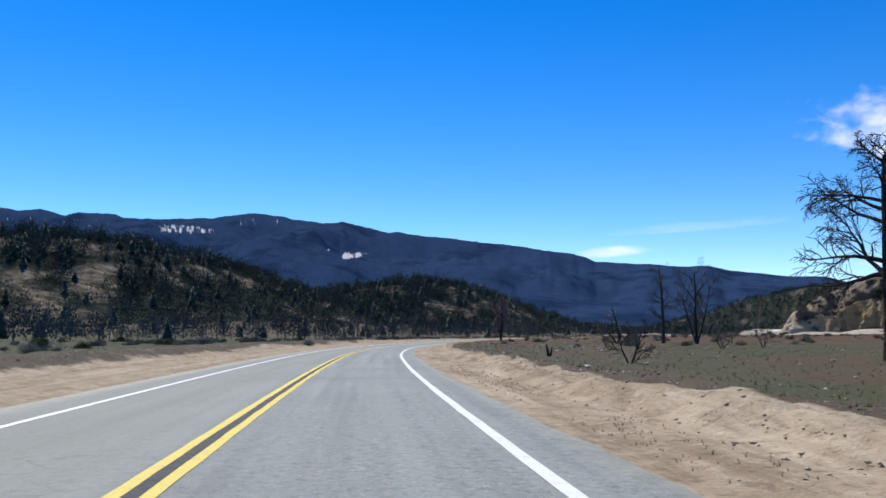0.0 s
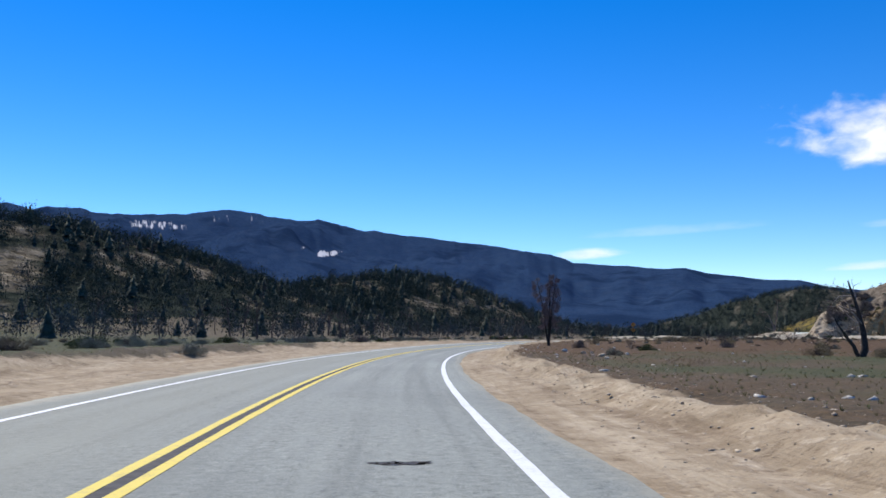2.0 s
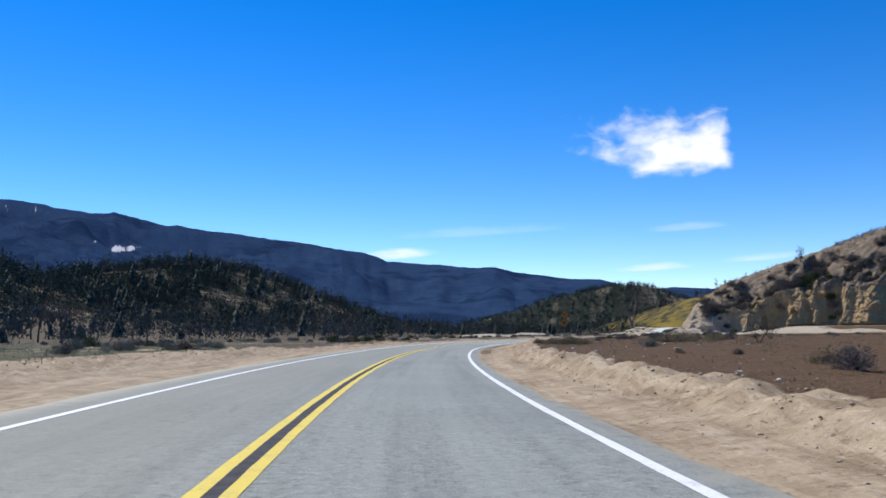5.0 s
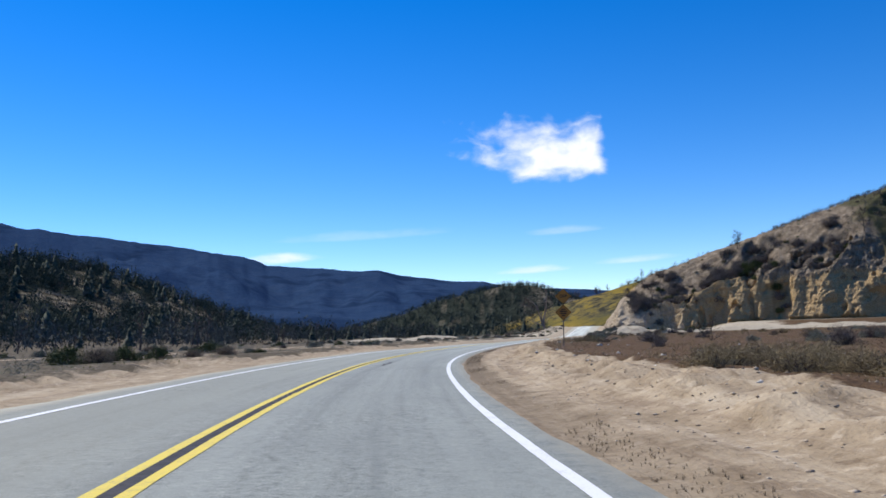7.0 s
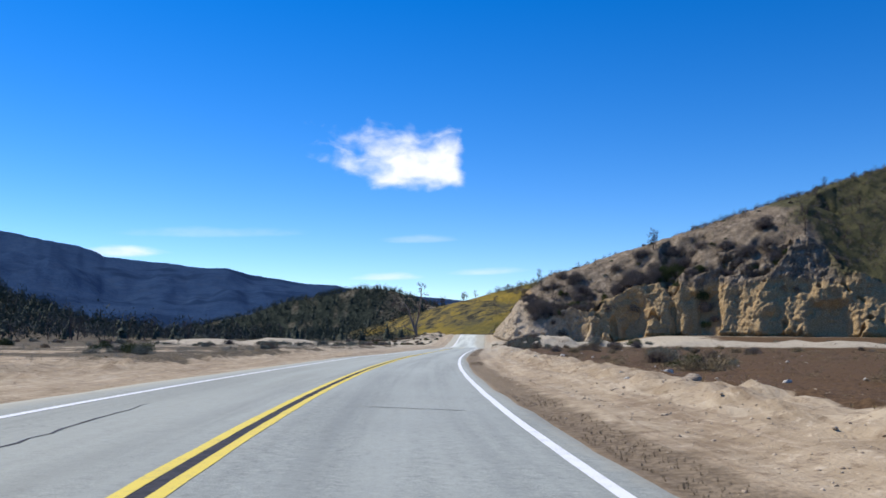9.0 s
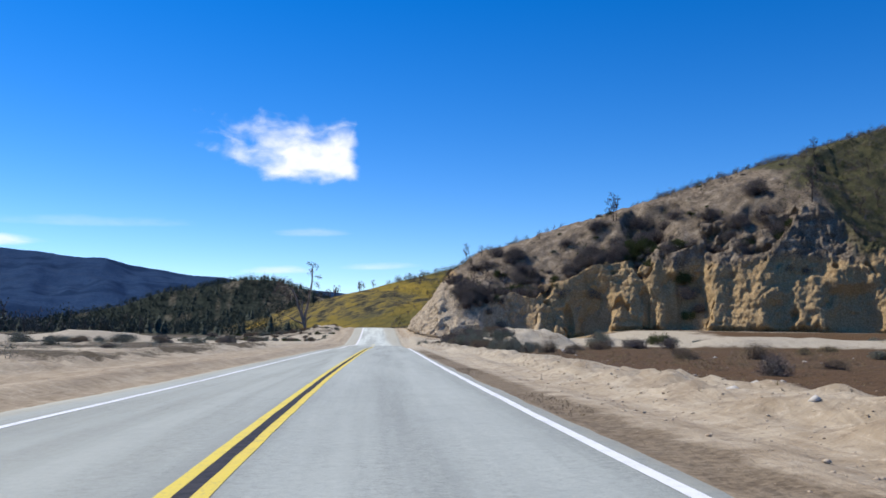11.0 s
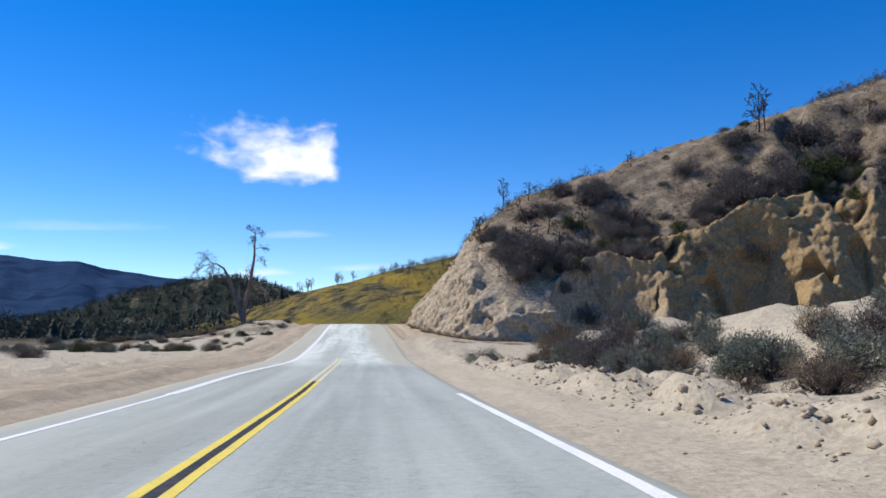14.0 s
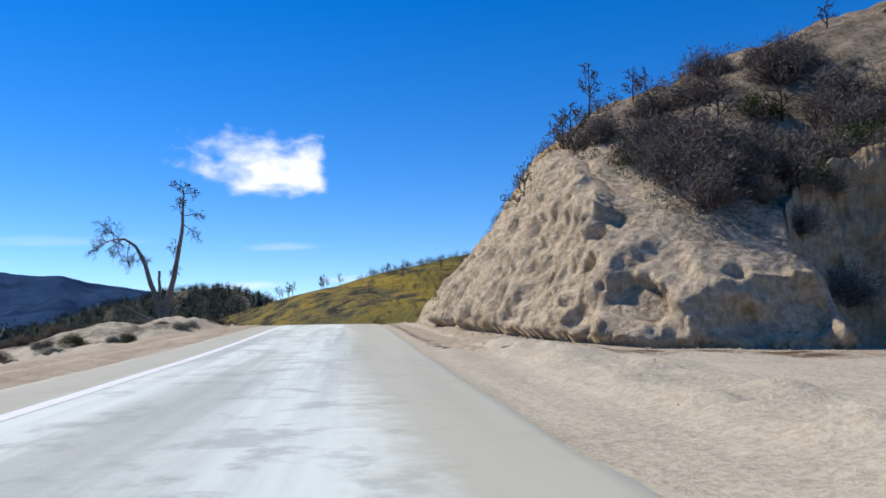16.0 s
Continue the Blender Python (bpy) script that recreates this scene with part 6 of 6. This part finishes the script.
# low brush too dense to count, both sides of the road
rng = np.random.RandomState(91)
yc, d = rng.uniform(10, 345, 4200), 9.4 + 62 * rng.rand(4200) ** 1.4
x, y = from_road(yc, d)
keep = (fbm(x, y, 9, 3) > -0.12) & (np.abs(line_distance(x, y, MOUND)[0]) > 6) & ((yc > 185) | (rng.rand(4200) < 0.10))
woods("field_straw", "straw", BRUSH, x[keep][:600], y[keep][:600], 0.6 + 0.9 * rng.rand(len(x[keep][:600])) ** 2, "low straw-coloured brush in the field", rng, 0.4)
woods("field_brush", "brown_bush", BRUSH, x[keep][600:1500], y[keep][600:1500], 0.5 + 0.8 * rng.rand(len(x[keep][600:1500])) ** 2, "low brown brush covering the field", rng, 0.4)
yc, d = rng.uniform(0, 460, 3000), -(9.8 + 60 * rng.rand(3000) ** 1.4)
x, y = from_road(yc, d)
keep = (fbm(x, y, 9, 3) > -0.05) & ~((yc > 345) & (yc < 425) & (d > -22))
woods("verge_brush", "sage", BRUSH, x[keep], y[keep], 0.6 + 1.1 * rng.rand(keep.sum()) ** 2, "low grey brush left of the road", rng, 0.4)

# ---- road sign ----


def box(w, d, h, bevel=0.0):
    bm = bmesh.new()
    bmesh.ops.create_cube(bm, size=1.0)
    bmesh.ops.scale(bm, vec=(w, d, h), verts=bm.verts)
    if bevel:
        bmesh.ops.bevel(bm, geom=bm.edges[:], offset=bevel, segments=2, affect="EDGES")
    return bm


def from_bm(name, bm, mat):
    me = bpy.data.meshes.new(name)
    bm.to_mesh(me)
    bm.free()
    me.materials.append(MAT[mat])
    return me


def diamond(side, thick, corner, segs=5):
    """A square panel standing on its corner, with rounded corners, in the xz plane."""
    bm = bmesh.new()
    h, ring = side / 2 - corner, []
    for k, (cx, cz) in enumerate(((h, h), (-h, h), (-h, -h), (h, -h))):
        for i in range(segs + 1):
            a = math.pi / 2 * (k + i / segs)
            px, pz = cx + corner * math.cos(a), cz + corner * math.sin(a)
            ring.append(((px - pz) * 0.70711, (px + pz) * 0.70711))
    front = [bm.verts.new((x, -thick / 2, z)) for x, z in ring]
    back = [bm.verts.new((x, thick / 2, z)) for x, z in ring]
    bm.faces.new(front)
    bm.faces.new(back[::-1])
    for i in range(len(ring)):
        j = (i + 1) % len(ring)
        bm.faces.new((front[i], back[i], back[j], front[j]))
    bmesh.ops.recalc_face_normals(bm, faces=bm.faces)
    return bm


def border(side, corner, width, segs=5):
    """A thin black line round the panel's face."""
    bm = bmesh.new()
    rings = []
    for s, c in ((side, corner), (side - 2 * width, max(corner - width, 0.005))):
        h, ring = s / 2 - c, []
        for k, (cx, cz) in enumerate(((h, h), (-h, h), (-h, -h), (h, -h))):
            for i in range(segs + 1):
                a = math.pi / 2 * (k + i / segs)
                px, pz = cx + c * math.cos(a), cz + c * math.sin(a)
                ring.append(bm.verts.new(((px - pz) * 0.70711, 0, (px + pz) * 0.70711)))
        rings.append(ring)
    n = len(rings[0])
    for i in range(n):
        j = (i + 1) % n
        bm.faces.new((rings[0][i], rings[0][j], rings[1][j], rings[1][i]))
    return bm


def lettering(text, size):
    cu = bpy.data.curves.new("lettering", "FONT")
    cu.body, cu.size, cu.align_x, cu.align_y, cu.extrude, cu.offset = text, size, "CENTER", "CENTER", 0.001, 0.006
    cu.space_character = 1.15
    ob = new("lettering", cu)
    deps = bpy.context.evaluated_depsgraph_get()
    me = bpy.data.meshes.new_from_object(ob.evaluated_get(deps))
    bpy.data.objects.remove(ob)
    me.transform(Matrix.Rotation(radians(90), 4, "X"))
    me.materials.clear()
    me.materials.append(MAT["sign_black"])
    return me


def build_sign():
    x, y = 39.05, 230.75
    g = at_ground(x, y, 0.0)
    root = new("road_sign")
    tagged(root, "two orange-yellow diamond warning signs on a steel post", "road sign")
    root.location, root.rotation_euler = (x, y, g), (0, radians(1.5), radians(-24))
    top, side = 4.06 - g, 0.762
    half = side * 0.70711
    post = part("post", from_bm("post", box(0.06, 0.045, top + 0.5, 0.008), "metal"), root, "rusty brown steel post")
    post.location = (0, 0.04, top / 2 - 0.3)
    for z, upper in ((top - half, True), (top - 3 * half + 0.015, False)):
        panel = part("panel", from_bm("panel", diamond(side, 0.004, 0.05), "sign_face"), root)
        panel.location = (0, 0, z)
        edge = part("border", from_bm("border", border(side - 0.03, 0.045, 0.016), "sign_black"), panel, "black border")
        edge.location = (0, -0.0045, 0)
        if upper:
            text = part("lettering", lettering("DIP", 0.27), panel, "black capital letters")
            text.location = (0, -0.0045, 0)
        else:
            for w, dz in ((0.26, 0.20), (0.46, 0.07), (0.44, -0.07), (0.24, -0.20)):
                bar = part("bar", from_bm("bar", box(w, 0.002, 0.075), "sign_black"), panel, "unreadable black text line")
                bar.location = (0, -0.0045, dz)
        for dz in (0.3, -0.3):
            bolt = part("bolt", from_bm("bolt", box(0.02, 0.012, 0.02, 0.004), "metal"), panel)
            bolt.location = (0, -0.008, dz)


build_sign()

# ---- stones ----


def stone_mesh(seed, mat, rough=0.22):
    rng = np.random.RandomState(seed)
    bm = bmesh.new()
    bmesh.ops.create_icosphere(bm, subdivisions=2, radius=1.0)
    cut = [unit(rng.normal(0, 1, 3)) for _ in range(11)]
    for v in bm.verts:
        p = np.array(v.co)
        for c in cut:  # chip flat faces off
            over = p @ c - 0.6
            if over > 0:
                p = p - c * over * 0.85
        v.co = Vector(p * (1 + rng.normal(0, rough * 0.25)))
    me = from_bm("rock", bm, mat)
    return me


ROCKS = {m: [stone_mesh(i + 5, m) for i in range(4)] for m in ("rock", "stone", "dark_stone")}


def rock(x, y, size, mat="rock", flat=0.52, label="pale boulder lying in the field", group="boulders in the field"):
    ob = put("boulder", ROCKS[mat][RB.randint(4)], label, "rock", group=group)
    ob.location, ob.rotation_euler = (x, y, 0), (0.2 * RB.normal(), 0.2 * RB.normal(), RB.rand() * 6.28)
    RESTING.append((ob, x, y, -size * flat * 0.35))
    size = size * 0.6
    ob.scale = (size, size * (0.7 + 0.3 * RB.rand()), size * flat)


for x, y, s, m in ((6.6, 110.9, 0.40, "rock"), (6.75, 104.2, 0.38, "stone"), (6.7, 98.6, 0.5, "stone"), (6.9, 69.4, 0.4, "rock"), (39.4, 226.9, 0.36, "rock"), (40.8, 226.0, 0.22, "rock"), (5.9, 93.2, 0.28, "rock"),
                   (8.9, 102.5, 0.3, "rock"), (7.6, 106.4, 0.22, "rock"), (50.5, 252.0, 0.34, "rock"), (48.7, 246.5, 0.22, "rock"), (46.5, 247.5, 0.4, "stone"), (64.8, 274.3, 0.4, "rock"), (110.6, 336.4, 0.42, "rock"),
                   (103.8, 323.0, 0.35, "rock"), (10.1, 63.5, 0.32, "stone"), (10.7, 67.0, 0.26, "rock"), (9.2, 59.0, 0.24, "rock"), (12.5, 75.5, 0.4, "rock"), (15.4, 44.0, 0.3, "stone"), (11.4, 40.0, 0.2, "rock"), (97.5, 321.2, 0.2, "rock"),
                   (22.5, 172.0, 0.32, "rock"), (28.5, 194.0, 0.34, "stone"), (33.5, 208.0, 0.28, "rock"), (15.5, 146.0, 0.34, "rock"), (13.5, 128.0, 0.28, "rock")):
    rock(x, y, s, m)
rock(120.3, 357.6, 0.42, "dark_stone", 0.7, "dark angular boulder on the sandy verge", "boulders on the verge")
rock(108.1, 342.2, 0.14, "dark_stone", 0.7, "small dark stone on the sandy verge", "boulders on the verge")
rock(122.6, 358.6, 0.3, "stone", 0.7, "brown boulder on the sandy verge", "boulders on the verge")


def loose(name, mat, places, sizes, label, flat=0.45):
    rng = np.random.RandomState(8)
    shape = np.array([(1, 0, 0), (-1, 0, 0), (0, 1, 0), (0, -1, 0), (0, 0, 1), (0, 0, -1), (0.75, 0.75, 0.35), (-0.7, 0.6, -0.2)], float)
    tris = [(0, 6, 4), (6, 2, 4), (2, 1, 4), (1, 3, 4), (3, 0, 4), (2, 6, 5), (6, 0, 5), (1, 2, 5), (3, 1, 5), (0, 3, 5)]
    v, f = scatter(shape * (1, 0.8, 1), tris, places, rng.rand(len(places)) * 6.28, sizes, sizes * flat)
    put(name, mesh_of(name, v + np.random.RandomState(9).normal(0, 0.12, v.shape) * np.repeat(sizes, 8)[:, None], f, mat, flat=True), label, "stones", "stuff")


def along(rng, n, y0, y1, d0, d1, power=1.0):
    yc = rng.uniform(y0, y1, n)
    d = d0 + (d1 - d0) * rng.rand(n) ** power
    x, y = from_road(yc, d)
    return np.stack([x, y, ground_z(x, y, yc, d)], -1)


rng = np.random.RandomState(77)
p = np.concatenate([along(rng, 11000, 6, 375, 4.6, 11.0), along(rng, 1800, 20, 400, -4.8, -12), along(rng, 1500, 352, 400, 6, 40)])
loose("gravel", "clod", p, 0.010 + 0.04 * rng.rand(len(p)) ** 4, "small brown stones scattered over the sandy shoulder")
p = np.concatenate([along(rng, 9000, 6, 350, 5.4, 8.3), along(rng, 160, 20, 340, -8, -12), along(rng, 700, 335, 369, 7.2, 15)])
loose("clods", "clod", p, 0.015 + 0.045 * rng.rand(len(p)) ** 3, "earth clods and stones along the graded bank")
rub = np.random.RandomState(78)
foot = []
for (ax, ay), (bx, by) in zip(TOE[5:11], TOE[6:12]):  # fallen bits at the foot of the cliff
    t, off = rub.rand(140), rub.rand(140) ** 2 * 3.0 - 0.5
    n = math.hypot(bx - ax, by - ay)
    x, y = ax + (bx - ax) * t - (by - ay) / n * off, ay + (by - ay) * t + (bx - ax) / n * off
    foot.append(np.stack([x, y, land_z(x, y)], -1))
p = np.concatenate([along(rub, 2600, 338, 376, 5.9, 9.0), along(rub, 500, 338, 374, 9, 14), *foot])
loose("rubble", "clod", p, 0.02 + 0.085 * rub.rand(len(p)) ** 3, "pale rubble below the sand heap and the cliff", 0.75)
p = np.concatenate([along(rng, 500, 20, 330, 7.6, 45, 2.2), along(rng, 60, 120, 330, -10, -30)])
loose("field_stones", "rock", p, 0.05 + 0.13 * rng.rand(len(p)) ** 2, "pale stones scattered in the dry field")


# ---- grass ----


def tufts(name, mat, places, sizes, label, blades=9, tall=1.0):
    rng = np.random.RandomState(12)
    v, f = [], []
    for i in range(blades):
        a, lean = rng.rand() * 6.28, 0.25 + 0.5 * rng.rand()
        b = np.array([math.cos(a), math.sin(a), 0])
        w = np.array([-b[1], b[0], 0]) * 0.035
        v += [b * 0.08 - w, b * 0.08 + w, b * lean + (0, 0, 0.6 + 0.4 * rng.rand())]
        f.append((3 * i, 3 * i + 1, 3 * i + 2))
    vv, ff = scatter(v, f, places, rng.rand(len(places)) * 6.28, sizes, sizes * tall)
    put(name, mesh_of(name, vv, ff, mat, flat=True), label, "grass", "stuff")


rng = np.random.RandomState(31)
p = np.concatenate([along(rng, 11000, 8, 345, 8.6, 42, 1.5), along(rng, 3000, 8, 430, -9.5, -34, 1.5)])
tufts("dry_grass", "straw", p, 0.05 + 0.13 * rng.rand(len(p)) ** 2, "tufts of dry straw-coloured grass", tall=0.7)
p = np.concatenate([along(rng, 7000, 180, 338, 4.3, 5.0), along(rng, 1200, 0, 60, 4.6, 5.6)])
p = p[fbm(p[:, 0], p[:, 1], 5, 3) > -0.05]
tufts("verge_weeds", "brown_bush", p, 0.02 + 0.045 * rng.rand(len(p)), "short dry weeds beside the asphalt")
p = np.concatenate([along(rng, 4500, 8, 110, 8.0, 40, 1.5), along(rng, 9000, -10, 230, -9.3, -45, 1.5)])
tufts("green_grass", "grass", p, 0.06 + 0.14 * rng.rand(len(p)) ** 2, "green grass in the field and the left verge", tall=0.6)
rng2 = np.random.RandomState(32)
p = along(rng2, 15000, 40, 345, 8.2, 75, 1.4)
tufts("brown_growth", "brown_bush", p, 0.04 + 0.11 * rng2.rand(len(p)) ** 2, "low red-brown dry growth in the field", tall=0.45)

# ---- cracks and tar patches in the road ----


def crack(points, width, name="tar_crack", wobble=0.10, seed=0):
    """A tar-filled crack through points (y along the centre line, offset to the right)."""
    rng = np.random.RandomState(seed + 100)
    pts = np.array(points, float)
    t = np.linspace(0, len(pts) - 1, 26)
    i = np.minimum(t.astype(int), len(pts) - 2)
    line = pts[i] + (pts[i + 1] - pts[i]) * (t - i)[:, None]
    line[1:-1] += rng.normal(0, wobble, (24, 2)) * (0.6, 0.6)
    w = width * (0.35 + 0.9 * rng.rand(26)) * np.minimum(1, np.minimum(np.arange(26), np.arange(26)[::-1]) / 2.5 + 0.1)
    way = np.gradient(line, axis=0)
    way /= np.linalg.norm(way, axis=1, keepdims=True) + 1e-9
    nrm = np.stack([-way[:, 1], way[:, 0]], -1)
    cols = []
    for s in (-0.5, 0.5):
        q = line + nrm * (w * s)[:, None]
        x, y = from_road(q[:, 0], q[:, 1])
        cols.append(np.stack([x, y, road_surface(q[:, 0], q[:, 1]) + 0.004], -1))
    put(name, mesh_of(name, np.stack(cols, 1).reshape(-1, 3), grid_faces(26, 2), "tar"), "dark tar-filled crack in the asphalt", "road crack", "structure")


def lane_y(x, y):
    yc, d = to_road(np.array([x]), np.array([y]))
    return float(yc[0]), float(d[0])


for k, (x, y, d0, d1, w) in enumerate(((0.9, 29.1, -3.8, 4.2, 0.05), (-2.3, 63.2, 1.9, 2.5, 0.22), (11.8, 183.7, -3.4, 3.0, 0.05), (20.0, 211.3, -3.8, 4.2, 0.06),
                                       (37.2, 246.9, 1.2, 3.0, 0.05), (58.1, 278.8, 0.5, 1.6, 0.06), (80.9, 313.0, 0.3, 2.2, 0.05), (99.6, 340.5, 1.0, 1.9, 0.05),
                                       (-4.6, 98, 0.8, 1.3, 0.05))):
    yc, d = lane_y(x, y)
    n = max(2, int(abs(d1 - d0) / 1.2))
    crack([(yc + 0.12 * math.sin(7 * k + i), d0 + (d1 - d0) * i / (n - 1)) for i in range(n)], w, seed=k, wobble=0.03)
yc, d = lane_y(23.5, 219.1)
crack([(yc, d), (yc - 1.2, d + 0.03), (yc - 2.4, d - 0.03), (yc - 4.0, d - 0.08)], 0.16, seed=31, wobble=0.06)
crack([(yc, d - 0.75), (yc + 0.05, d - 0.3), (yc - 0.03, d + 0.1), (yc + 0.06, d + 0.45)], 0.10, seed=32, wobble=0.03)
yc, d = lane_y(-1.8, 118.8)
crack([(yc - 0.05, d - 0.42), (yc + 0.04, d), (yc, d + 0.42)], 0.7, "tar_patch", 0.012, 33)
crack([(101, -1.8), (107, -1.9), (114, -1.7), (120, -1.3)], 0.03, seed=35, wobble=0.05)
crack([(109, 1.6), (111, 1.9), (113, 2.0)], 0.05, seed=37, wobble=0.03)
crack([(366.5, 0.1), (366.7, 1.4), (366.6, 2.6), (366.9, 3.7)], 0.05, seed=40, wobble=0.03)
crack([(373.1, 1.0), (373.3, 2.0), (373.2, 3.4)], 0.06, seed=41, wobble=0.03)
crack([(373.9, -1.9), (373.6, -0.9)], 0.04, seed=42, wobble=0.02)
crack([(238, -2.2), (242, -2.0), (247, -2.3)], 0.04, seed=38, wobble=0.03)

# ---- small post beside the dirt turnout ----
bm = box(0.11, 0.09, 0.75, 0.012)
marker = put("marker_post", from_bm("marker_post", bm, "char"), "short dark wooden marker post beside the dirt turnout", "post")
marker.location = (140.8, 376.2, at_ground(140.8, 376.2) + 0.33)

# set bushes, small trees and boulders down on the land
heights = land_z(np.array([r[1] for r in RESTING]), np.array([r[2] for r in RESTING]))
for (ob, x, y, sink), z in zip(RESTING, heights):
    ob.location = (x, y, float(z) - sink)
